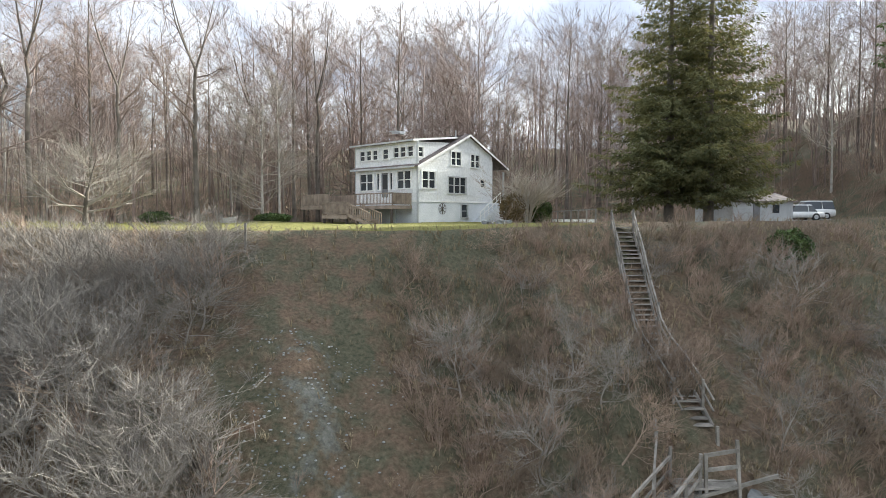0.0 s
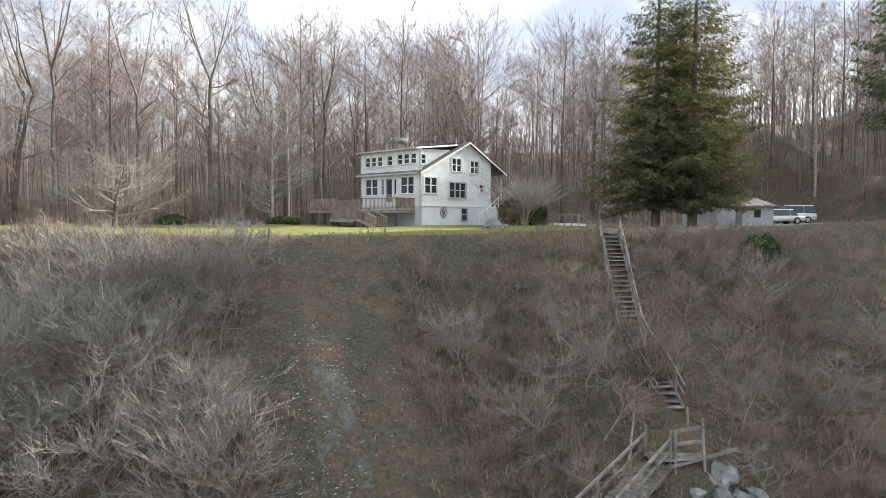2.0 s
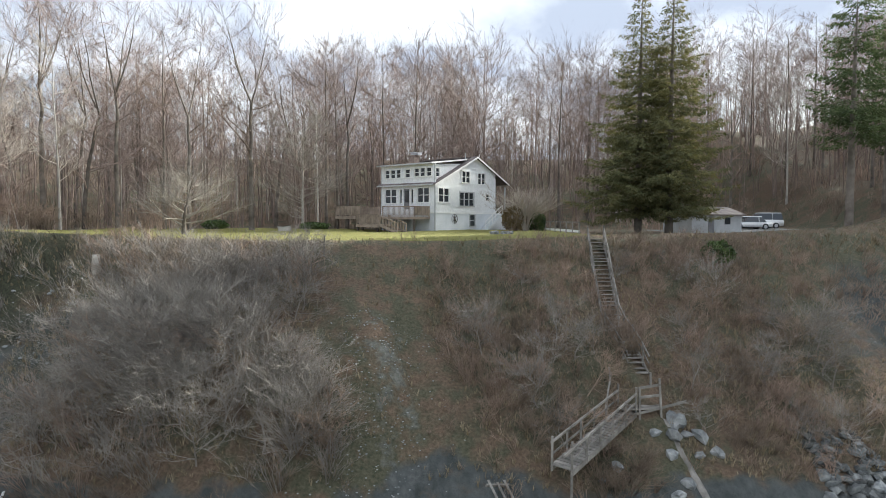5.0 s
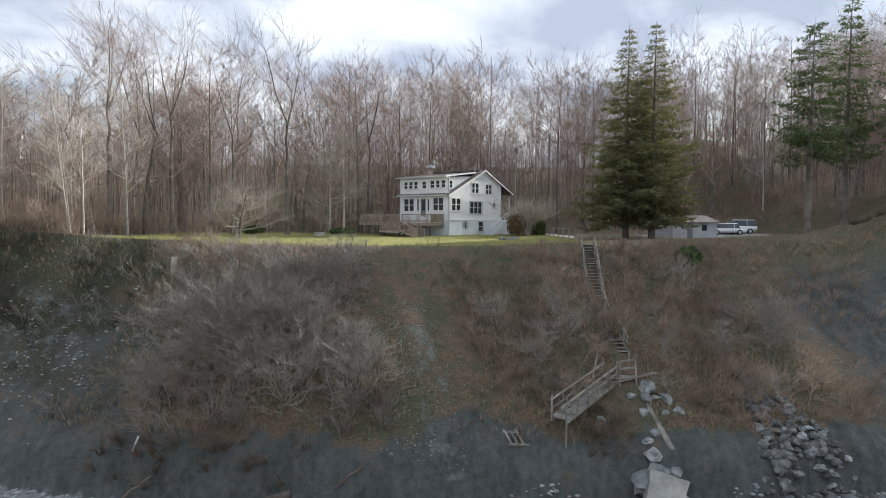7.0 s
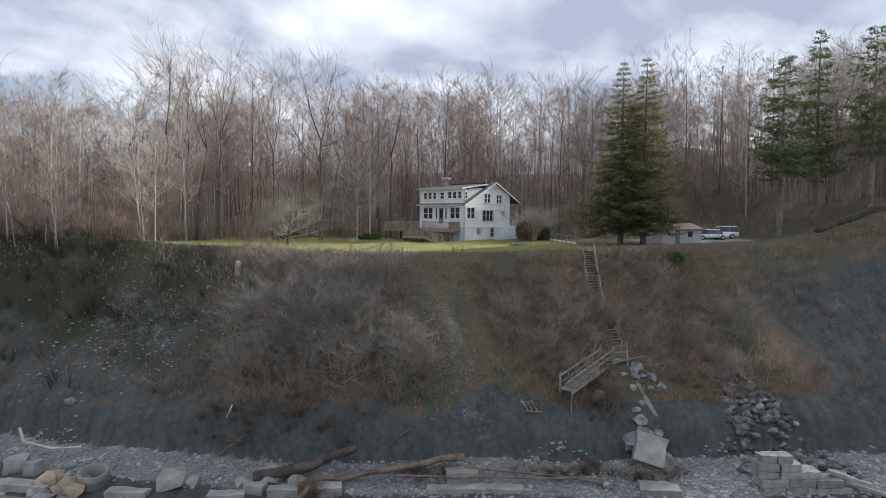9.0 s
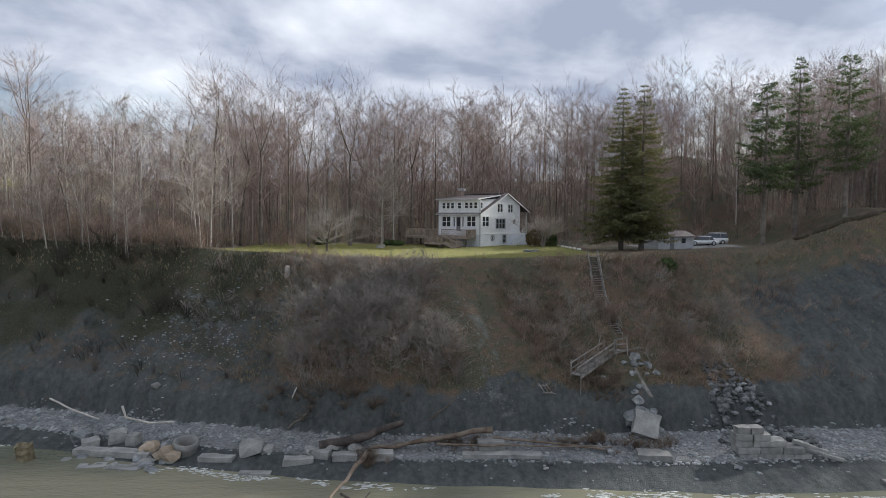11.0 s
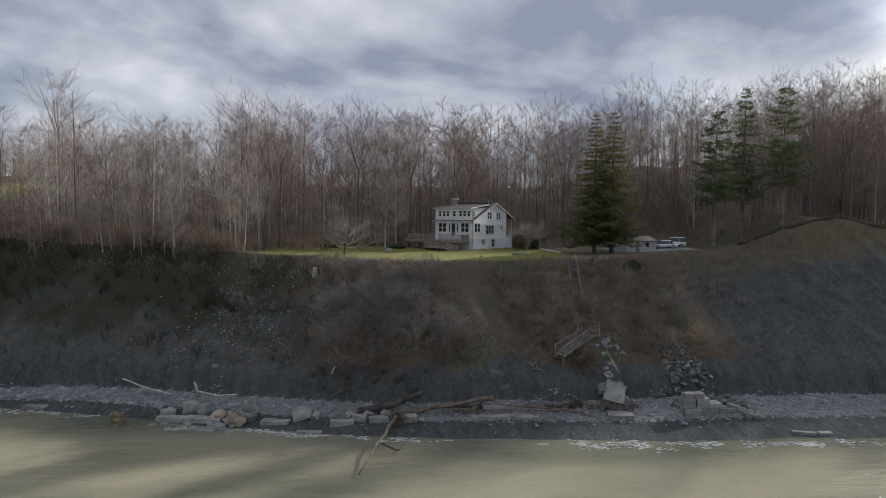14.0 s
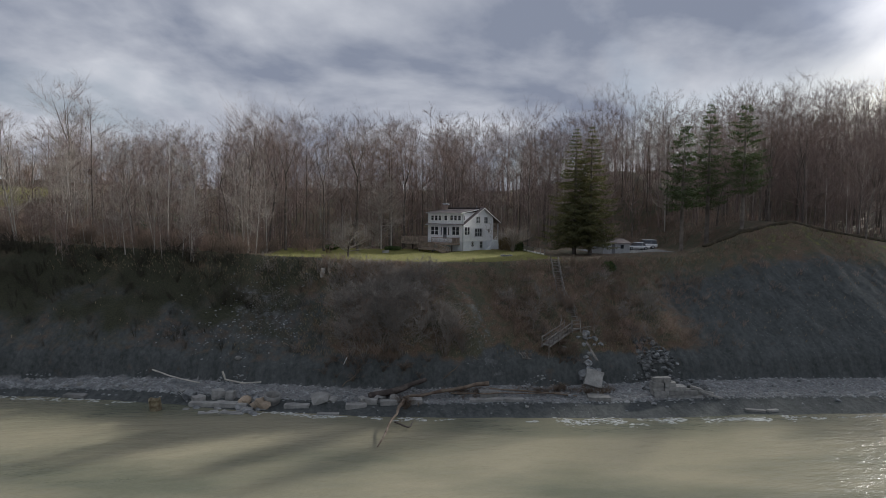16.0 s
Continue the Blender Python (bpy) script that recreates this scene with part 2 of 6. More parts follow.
def ground_material():
    """Leaf litter and dead weeds, with turf, clay and shingle where the sheet's 'soil' layer says so."""
    m = bpy.data.materials.new("ground_soils")
    m.use_nodes = True
    n, l = m.node_tree.nodes, m.node_tree.links
    p = n["Principled BSDF"]
    co, at, sp = n.new("ShaderNodeTexCoord"), n.new("ShaderNodeAttribute"), n.new("ShaderNodeSeparateColor")
    at.attribute_name = "soil"
    l.new(at.outputs["Color"], sp.inputs[0])

    def noise_(scale, detail=6, stretch=None):
        q = n.new("ShaderNodeTexNoise")
        q.inputs["Scale"].default_value, q.inputs["Detail"].default_value, q.inputs["Roughness"].default_value = scale, detail, 0.62
        if stretch:
            mp = n.new("ShaderNodeMapping")
            mp.inputs["Scale"].default_value = stretch
            l.new(co.outputs["Object"], mp.inputs[0]), l.new(mp.outputs[0], q.inputs["Vector"])
        else:
            l.new(co.outputs["Object"], q.inputs["Vector"])
        return q.outputs["Fac"]

    def ramp(f, *stops):
        r = n.new("ShaderNodeValToRGB")
        while len(r.color_ramp.elements) < len(stops):
            r.color_ramp.elements.new(0.5)
        for e, (pos, col) in zip(r.color_ramp.elements, stops):
            e.position, e.color = pos, (*col, 1)
        l.new(f, r.inputs[0])
        return r.outputs[0]

    def mix(f, a, b, kind="MIX"):
        q = n.new("ShaderNodeMixRGB")
        q.blend_type = kind
        if isinstance(f, float):
            q.inputs[0].default_value = f
        else:
            l.new(f, q.inputs[0])
        l.new(a, q.inputs[1]), l.new(b, q.inputs[2])
        return q.outputs[0]

    def mask(channel, f, width=0.25):
        ad, mr = n.new("ShaderNodeMath"), n.new("ShaderNodeMapRange")
        ad.operation = "ADD"
        l.new(channel, ad.inputs[0]), l.new(f, ad.inputs[1])
        mr.inputs["From Min"].default_value, mr.inputs["From Max"].default_value = 1.0 - width / 2, 1.0 + width / 2
        l.new(ad.outputs[0], mr.inputs["Value"])
        return mr.outputs[0]

    coarse, mid, fine, grit = noise_(0.12), noise_(0.9), noise_(7.0), noise_(32.0, 3)
    litter = mix(0.55, ramp(coarse, (0.35, (0.108, 0.075, 0.053)), (0.62, (0.205, 0.132, 0.088))), ramp(fine, (0.32, (0.05, 0.039, 0.03)), (0.68, (0.23, 0.175, 0.125))))
    litter = mix(mask(coarse, mid, 0.2), litter, ramp(fine, (0.3, (0.05, 0.055, 0.034)), (0.7, (0.14, 0.13, 0.088))))
    turf = mix(0.5, ramp(mid, (0.35, (0.13, 0.135, 0.03)), (0.65, (0.28, 0.245, 0.085))), ramp(grit, (0.3, (0.09, 0.105, 0.025)), (0.7, (0.29, 0.275, 0.09))))
    clay = mix(0.5, ramp(noise_(0.9, 8, (1.1, 0.3, 0.35)), (0.33, (0.040, 0.047, 0.046)), (0.68, (0.125, 0.134, 0.132))), ramp(noise_(2.6, 8, (1, 0.7, 0.8)), (0.35, (0.042, 0.048, 0.047)), (0.7, (0.140, 0.146, 0.140))))
    vo = n.new("ShaderNodeTexVoronoi")
    vo.inputs["Scale"].default_value = 5.5
    l.new(co.outputs["Object"], vo.inputs["Vector"])
    vs = n.new("ShaderNodeSeparateColor")
    l.new(vo.outputs["Color"], vs.inputs[0])
    gravel = mix(0.6, ramp(vs.outputs[0], (0.0, (0.12, 0.125, 0.13)), (1.0, (0.36, 0.36, 0.355))), ramp(fine, (0.3, (0.10, 0.10, 0.10)), (0.7, (0.30, 0.30, 0.29))))
    c = mix(mask(sp.outputs[0], mid), litter, turf)
    c = mix(mask(sp.outputs[1], mid, 0.35), c, clay)
    c = mix(mask(at.outputs["Alpha"], coarse, 0.3), c, ramp(fine, (0.3, (0.020, 0.025, 0.016)), (0.7, (0.085, 0.084, 0.052))))
    c = mix(mask(sp.outputs[2], mid, 0.3), c, gravel)
    l.new(c, p.inputs["Base Color"])
    p.inputs["Roughness"].default_value, p.inputs["Specular IOR Level"].default_value = 0.92, 0.2
    bp = n.new("ShaderNodeBump")
    bp.inputs["Strength"].default_value, bp.inputs["Distance"].default_value = 0.9, 0.12
    ad = n.new("ShaderNodeMath")
    ad.operation = "MULTIPLY_ADD"
    ad.inputs[1].default_value = 0.35
    l.new(grit, ad.inputs[0]), l.new(fine, ad.inputs[2])
    l.new(ad.outputs[0], bp.inputs["Height"]), l.new(bp.outputs[0], p.inputs["Normal"])
    return m


M_GROUND = ground_material()

# ---- mesh helpers ----


class Mesh:
    """Collects vertices and faces of one mesh."""

    def __init__(self):
        self.v, self.f = [], []

    def tube(self, pts, radii, sides=5, cap=False):
        base = len(self.v)
        n = len(pts)
        for i, p in enumerate(pts):
            d = (pts[min(i + 1, n - 1)] - pts[max(i - 1, 0)]).normalized()
            a = d.cross(Vector((0.31, 0.17, 0.93)) if abs(d.z) < 0.9 else Vector((0.95, 0.2, 0.1))).normalized()
            b = d.cross(a)
            if i == n - 1 and radii[i] <= 0:
                self.v.append(tuple(p))
                break
            for k in range(sides):
                t = 2 * math.pi * k / sides
                self.v.append(tuple(p + (a * math.cos(t) + b * math.sin(t)) * radii[i]))
        for i in range(n - 1):
            for k in range(sides):
                k2 = (k + 1) % sides
                if i == n - 2 and radii[-1] <= 0:
                    self.f.append((base + i * sides + k, base + i * sides + k2, base + (n - 1) * sides))
                else:
                    self.f.append((base + i * sides + k, base + i * sides + k2, base + (i + 1) * sides + k2, base + (i + 1) * sides + k))
        if cap:
            self.f.append(tuple(base + k for k in reversed(range(sides))))
            if radii[-1] > 0:
                self.f.append(tuple(base + (n - 1) * sides + k for k in range(sides)))

    def blade(self, p, tip, w, rng):
        q = (tip - p).cross(Vector((rng.uniform(-1, 1), rng.uniform(-1, 1), rng.uniform(-1, 1)))).normalized() * w
        i = len(self.v)
        self.v += [tuple(p - q), tuple(p + q), tuple(tip)]
        self.f.append((i, i + 1, i + 2))

    def box(self, lo, hi, m=None, bevel=0.0):
        bm = bmesh.new()
        bmesh.ops.create_cube(bm, size=1)
        lo, hi = Vector(lo), Vector(hi)
        for v in bm.verts:
            v.co = Vector([lo[i] + (v.co[i] + 0.5) * (hi[i] - lo[i]) for i in range(3)])
        if bevel:
            bmesh.ops.bevel(bm, geom=bm.edges[:], offset=bevel, segments=1, affect="EDGES")
        self.take(bm, m)

    def beam(self, a, b, w, h, up=(0, 0, 1)):
        """A squared timber from a to b."""
        a, b = Vector(a), Vector(b)
        d = (b - a).normalized()
        s = d.cross(Vector(up))
        s = s.normalized() if s.length > 1e-4 else Vector((1, 0, 0))
        u = s.cross(d)
        i = len(self.v)
        for p in (a, b):
            for x, y in ((-1, -1), (1, -1), (1, 1), (-1, 1)):
                self.v.append(tuple(p + s * x * w / 2 + u * y * h / 2))
        self.f += [tuple(i + k for k in q) for q in ((3, 2, 1, 0), (4, 5, 6, 7), (0, 1, 5, 4), (1, 2, 6, 5), (2, 3, 7, 6), (3, 0, 4, 7))]

    def take(self, bm, m=None):
        i = len(self.v)
        bm.verts.index_update()
        for v in bm.verts:
            self.v.append(tuple(m @ v.co) if m else tuple(v.co))
        for f in bm.faces:
            self.f.append(tuple(i + v.index for v in f.verts))
        bm.free()

    def data(self, name, material, smooth=False):
        me = bpy.data.meshes.new(name)
        me.from_pydata(self.v, [], self.f)
        if material:
            me.materials.append(material)
        if smooth:
            me.polygons.foreach_set("use_smooth", [True] * len(me.polygons))
        me.update()
        return me


def part(name, mesh, material, parent=None, label="", smooth=False):
    ob = new(name, mesh.data(name, material, smooth) if isinstance(mesh, Mesh) else mesh)
    if parent:
        ob.parent = parent
    return tagged(ob, label)


def thing(name, m, label, category, group="", kind=""):
    ob = new(name)
    ob.empty_display_size = 0.3
    ob.matrix_world = m
    return tagged(ob, label, category, group, kind)


# ---- the ground sheet ----
CREST_X = [-400, -120, -68, -45, -34, -27, -20, -10, 0, 8, 20, 30, 36, 42, 50, 60, 70, 120, 400]
CREST_Y = [40, 36, 34, 33, 33, 33.5, 31, 28, 28, 30, 33.5, 36, 38, 39, 40, 40, 40, 42, 45]
CRESTZ_X = [-400, -68, -49, -37, -31, -18, 0, 8, 21, 32, 36.8, 41.5, 50.8, 59, 68, 120, 400]
CRESTZ_Z = [17, 16.7, 15.6, 15.2, 14.7, 14.4, 14.4, 14.7, 14.8, 15.3, 16.7, 18.4, 20.2, 18.5, 17.1, 17, 17]
TOE_X = [-400, -120, -59, -44, -30, -14, -1, 5.5, 20, 34, 47, 120, 400]
TOE_Y = [25, 21, 19.1, 19.3, 15.7, 12.3, 13.5, 13.0, 14.6, 14.9, 14.3, 14, 14]
SHORE_X = [-400, -90, -58, -45, -28.8, -14, 0, 12, 25, 39, 120, 400]
SHORE_Y = [24, 19, 16.7, 14.3, 9.5, 6.7, 5.6, 4.8, 5.3, 4.8, 4, 4]
PROFILE_S = [0, 0.04, 0.10, 0.25, 0.40, 0.60, 0.80, 0.95, 1.0]
PROFILE_Z = [0, 0.15, 0.215, 0.355, 0.48, 0.635, 0.84, 0.98, 1.0]


def smooth(a, b, x):
    t = min(1.0, max(0.0, (x - a) / (b - a)))
    return t * t * (3 - 2 * t)


def wobble(x, y, s, seed=0.0):
    return noise.noise(Vector((x * s, y * s, seed)))


def land(x, y):
    """Height of the ground, and the share of the way up the bluff face (below 0: beach, over 1: land on top)."""
    cy = float(np.interp(x, CREST_X, CREST_Y)) + 0.7 * wobble(x, 0, 0.22, 3.0)
    cz = float(np.interp(x, CRESTZ_X, CRESTZ_Z))
    ty = float(np.interp(x, TOE_X, TOE_Y)) + 0.7 * wobble(x, 0, 0.17, 9.0)
    sy = float(np.interp(x, SHORE_X, SHORE_Y)) + 0.35 * wobble(x, 0, 0.2, 5.0)
    if y < sy:
        return max(-3.0, (y - sy) * 0.11), -1.0
    if y < ty:
        q = (y - sy) / (ty - sy)
        return 1.3 * (0.75 * q + 0.25 * q * q) + 0.05 * wobble(x, y, 1.1) * q, q - 1
    if y < cy:
        s = (y - ty) / (cy - ty)
        z = 1.3 + (cz - 1.3) * float(np.interp(s, PROFILE_S, PROFILE_Z))
        fade = math.sin(math.pi * s)
        z += fade * (0.9 * wobble(x, y * 0.4, 0.16, 1.0) + 0.5 * wobble(x, y * 0.5, 0.5, 2.0) + 0.22 * wobble(x, y, 1.3, 4.0) - 0.45 * abs(wobble(x + 0.3 * y, y * 0.12, 0.55, 12.0)))
        z += 1.3 * smooth(-23, -16, x) * smooth(2, -6, x) * math.sin(math.pi * min(1.0, s * 1.15)) ** 2
        z -= 1.1 * smooth(-46, -36, x) * smooth(-20, -27, x) * fade
        return z, s
    d = y - cy
    top = 14.5 + 0.5 * smooth(15, 60, x)
    z = cz + (top - cz) * smooth(0, 9, d) * (1 - smooth(38, 46, x)) * (1 - smooth(-36, -50, x))
    z += (13.0 - 8.0 * smooth(-35, -80, x)) * smooth(62, 118, y)
    z += smooth(-36, -95, x) * 7.0 * smooth(34, 80, y)
    z += smooth(38, 110, x) * 8.0 * smooth(45, 95, y)
    # rise mostly beyond the right edge, added to shadow the bluff and lift the skyline
    z += 3.5 * smooth(74, 105, x) * smooth(36, 62, y)
    z += 0.25 * wobble(x, y, 0.11, 7.0) * smooth(0, 8, d) + 0.05 * wobble(x, y, 0.9, 8.0)
    return z, 1.0 + d


def z_at(x, y):
    return land(x, y)[0]


def spaced(knots):
    out = []
    for a, b, n in knots:
        out += list(np.linspace(a, b, n, endpoint=False))
    return out + [knots[-1][1]]


def build_ground():
    xs = spaced([(-2500, -400, 8), (-400, -110, 20), (-110, -60, 60), (-60, 62, 240), (62, 110, 60), (110, 400, 20), (400, 2500, 8)])
    ys = spaced([(-2500, -200, 4), (-200, -20, 6), (-20, 3, 10), (3, 42, 110), (42, 75, 40), (75, 160, 40), (160, 500, 20), (500, 3000, 8)])
    vs, cols = [], []
    for y in ys:
        for x in xs:
            z, s = land(x, y)
            vs.append((x, y, z))
            turf = clay = gravel = moss = 0.0
            if s < 0:
                clay = 0.85
                gravel = 0.86 * smooth(-0.62, -0.45, s) * smooth(0.0, -0.06, s)
            elif s <= 1:
                edge = 0.12 + 0.075 * wobble(x, 0, 0.22, 31.0) + 0.04 * wobble(x, 0, 0.8, 33.0) + 0.06 * smooth(3.5, 1, abs(x - 0.5))
                bare = smooth(edge + 0.04, edge - 0.03, s) * 0.75
                flank = -19.5 - 2.0 * s + 1.5 * wobble(x, y, 0.3, 35.0)
                bare = max(bare, smooth(flank, flank - 3, x) * smooth(0.9, 0.62, s + 0.2 * wobble(x, y, 0.12, 36.0)) * 0.60 * smooth(-80, -60, x))
                bare = max(bare, smooth(19, 27, x + 4 * wobble(x, y, 0.15, 37.0)) * smooth(0.85 + 0.15 * smooth(44, 36, x), 0.6, s) * 0.78)
                turf = 0.36 * smooth(38, 44, x) * smooth(74, 66, x) * smooth(0.6, 0.85, s)
                moss = smooth(flank, flank - 4, x) * (0.60 + 0.5 * wobble(x, y, 0.14, 38.0) + 0.2 * wobble(x, y, 0.5, 39.0)) * smooth(0.0, 0.45, s + 0.15 * wobble(x, y, 0.3, 40.0))
                clay = bare
                gravel = 0.36 * max(smooth(2.2, 0.6, abs(x + 4.2 + 5 * (s - 0.4))) * smooth(0.75, 0.5, s), smooth(6, 2, abs(x + 31 - 6 * (0.5 - s))) * smooth(0.25, 0.45, s) * smooth(0.85, 0.65, s))
            else:
                lawn = smooth(-34, -31, x) * smooth(58, 53, y) * smooth(11.5, 9, x)
                lawn = max(lawn, 0.55 * smooth(38, 43, x) * smooth(66, 58, x) * smooth(4, 1, s - 1))
                lawn = max(lawn, 0.9 * smooth(-80, -86, x) * smooth(60, 66, y) * smooth(95, 80, y))
                turf = lawn * 0.95
                gravel = 0.9 * smooth(19, 22, x) * smooth(37, 35, x) * smooth(45, 48, y) * smooth(60, 57, y)
            cols.append((turf, clay, gravel, max(0.0, moss)))
    nx = len(xs)
    fs = [(j * nx + i, j * nx + i + 1, (j + 1) * nx + i + 1, (j + 1) * nx + i) for j in range(len(ys) - 1) for i in range(nx - 1)]
    me = bpy.data.meshes.new("ground")
    me.from_pydata(vs, [], fs)
    me.materials.append(M_GROUND)
    layer = me.color_attributes.new("soil", "FLOAT_COLOR", "POINT")
    layer.data.foreach_set("color", np.array(cols, dtype=np.float32).ravel())
    me.polygons.foreach_set("use_smooth", [True] * len(me.polygons))
    me.update()
    tagged(new("ground", me), "wooded lakeside bluff with lawn on top and shingle beach below", "ground", kind="structure")


build_ground()

lake = Mesh()
lake.v = [(-2500, -2500, 0), (2500, -2500, 0), (2500, 30, 0), (-2500, 30, 0)]
lake.f = [(0, 1, 2, 3)]
tagged(part("water", lake, M_WATER), "muddy olive-tan lake water with low ripples", "water", kind="structure")

# ---- bare trees ----


def grow(rng, height, radius, spread=0.3, limbs=24, subs=6, twigs=6, clear=0.3, fork=False, sides=6, lean=0.04, thick=1.0, rise=(0.35, 1.25)):
    """Trunk and crown meshes of one leafless tree of unit place, standing on z = 0."""
    trunk, crown = Mesh(), Mesh()
    stems = []
    bend = Vector((rng.uniform(-lean, lean), rng.uniform(-lean, lean), 0))
    split = height * rng.uniform(0.42, 0.6) if fork else height
    pts, rad = [], []
    n = 7
    for i in range(n + 1):
        t = i / n
        z = split * t
        p = Vector((0, 0, z - 0.25 * (i == 0))) + bend * z * t + Vector((rng.uniform(-1, 1), rng.uniform(-1, 1), 0)) * 0.006 * height * t
        pts.append(p)
        k = z / height
        rad.append(radius * (1.25 if i == 0 else (1 - 0.9 * k) ** 0.9))
    trunk.tube(pts, rad, sides)
    stems.append((pts, rad, clear))
    if fork:
        for s in range(rng.choice((2, 2, 3))):
            a = rng.uniform(0, 6.28)
            d = Vector((math.cos(a), math.sin(a), 0))
            q, r0 = [pts[-1]], rad[-1] * 0.8
            rr = [r0]
            for i in range(1, 6):
                t = i / 5
                q.append(pts[-1] + Vector((0, 0, (height - split) * t)) + d * (height * 0.13 * t ** 0.8) + Vector((rng.uniform(-1, 1), rng.uniform(-1, 1), 0)) * 0.009 * height * t)
                rr.append(r0 * (1 - 0.92 * t))
            trunk.tube(q, rr, max(4, sides - 1))
            stems.append((q, rr, 0.08))
    per = max(3, limbs // len(stems))
    for q, rr, start in stems:
        for k in range(per):
            t = start + (0.98 - start) * (k + rng.random()) / per
            x = t * (len(q) - 1)
            i = min(int(x), len(q) - 2)
            p = q[i].lerp(q[i + 1], x - i)
            r = (rr[i] + (rr[i + 1] - rr[i]) * (x - i)) * 0.5
            r = max(r, 0.012 * thick)
            a = rng.uniform(0, 6.28)
            up = rng.uniform(*rise)
            d = Vector((math.cos(a), math.sin(a), up)).normalized()
            ln = height * spread * rng.uniform(0.5, 1.1) * (0.35 + 0.75 * math.sin(math.pi * min(1.0, 0.22 + 0.74 * (t - start) / (1 - start))))
            c = p + (d + Vector((rng.uniform(-0.15, 0.15), rng.uniform(-0.15, 0.15), rng.uniform(-0.2, 0.1)))) * ln * 0.48
            e = c + (d + Vector((rng.uniform(-0.45, 0.45), rng.uniform(-0.45, 0.45), rng.uniform(-0.15, 0.55)))).normalized() * ln * 0.52
            crown.tube([p, c, e], [r, r * 0.6, r * 0.22], 4 if sides > 4 else 3)
            for m in range(subs):
                u = rng.uniform(0.12, 1.0) ** 0.8
                b = p.lerp(c, u * 2) if u < 0.5 else c.lerp(e, u * 2 - 1)
                d2 = (d * 0.8 + Vector((rng.uniform(-0.8, 0.8), rng.uniform(-0.8, 0.8), rng.uniform(-0.3, 0.7)))).normalized()
                l2 = ln * rng.uniform(0.3, 0.75)
                e2 = b + d2 * l2
                r2 = max(r * 0.35, 0.008 * thick)
                crown.tube([b, e2], [r2, 0], 3)
                for w in range(twigs):
                    b3 = b.lerp(e2, rng.uniform(0.08, 0.95))
                    d3 = (d2 * 0.8 + Vector((rng.uniform(-0.6, 0.6), rng.uniform(-0.6, 0.6), rng.uniform(-0.25, 0.65)))).normalized()
                    crown.blade(b3, b3 + d3 * l2 * rng.uniform(0.5, 1.05), 0.0072 * thick, rng)
    return trunk, crown


def tree_kind(name, label, group, seed, bark, twig, **kw):
    """One leafless tree as a thing, parked at the origin to be copied."""
    t, c = grow(random.Random(seed), **kw)
    ob = thing(name, Matrix(), label, "tree", group)
    part("trunk", t, bark, ob, smooth=True)
    part("crown", c, twig, ob)
    return ob


def drop_thing(ob):
    for o in (*ob.children_recursive, ob):
        bpy.data.objects.remove(o)


def scaled(x, y, z, s, rz, tilt=0.0):
    return pose(x, y, z, tilt, 0, rz) @ Matrix.Scale(s, 4)


WOOD = "bare trees of the wood"
KINDS = [
    tree_kind("bare_tree", "tall leafless grey tree with a forked trunk and fine twigs", WOOD, 11, M_BARK, M_TWIG, height=21, radius=0.24, limbs=30, twigs=7, fork=True, clear=0.45, spread=0.27, thick=1.4),
    tree_kind("bare_tree", "tall slender leafless tree with a straight grey trunk", WOOD, 12, M_BARK, M_TWIG, height=21, radius=0.18, limbs=30, twigs=9, clear=0.35, spread=0.2, thick=1.35),
    tree_kind("bare_tree", "tall leafless tree with ascending limbs and pinkish brown twigs", WOOD, 13, M_BARK, M_TWIG, height=20, radius=0.2, limbs=32, twigs=9, clear=0.35, spread=0.28, fork=True, thick=1.35),
    tree_kind("bare_tree", "slender pale-barked leafless tree with thin branches", WOOD, 14, M_BARK_PALE, M_TWIG_PALE, height=18, radius=0.15, limbs=26, twigs=9, clear=0.25, spread=0.22, thick=1.7),
    tree_kind("bare_tree", "leafless tree with a leaning dark trunk and sparse limbs", WOOD, 15, M_BARK, M_TWIG, height=19, radius=0.2, limbs=26, twigs=9, clear=0.35, spread=0.29, lean=0.12, fork=True, thick=1.35),
    tree_kind("bare_tree", "thin young leafless tree with many side twigs", WOOD, 16, M_BARK_PALE, M_TWIG, height=12, radius=0.07, limbs=30, twigs=9, clear=0.1, spread=0.26, thick=1.6),
]


def plant(kind, x, y, s, rz=None, label=""):
    ob = copy_thing(KINDS[kind], scaled(x, y, z_at(x, y), s, RNG.uniform(0, 360) if rz is None else rz))
    if label:
        tagged(ob, label)
    return ob


RNG = random.Random(5)
# marked trees at the edge of the wood
for k, x, y, s in ((0, -36.5, 44, 1.02), (0, -31.5, 47, 1.0), (2, -25.5, 48.5, 0.98), (0, -20, 50, 1.0), (4, -40, 46, 1.0), (1, -28.5, 50, 0.95), (3, -33.5, 41.5, 0.85), (3, -38, 40, 0.8), (1, -14.5, 60, 1.0), (0, -11.8, 58, 0.92), (3, -14.2, 53.5, 0.72), (0, -72, 62, 1.05), (3, -62, 40, 0.7), (3, -53, 40, 0.85), (3, -48, 41, 0.95), (3, -43.5, 38.5, 0.8)):
    plant(k, x, y, s)


def in_clearing(x, y):
    """Lawn, house and yard."""
    return (-33 < x < 40 and y < 58 + 3 * wobble(x, 0, 0.1)) or (14 < x < 44 and y < 66)


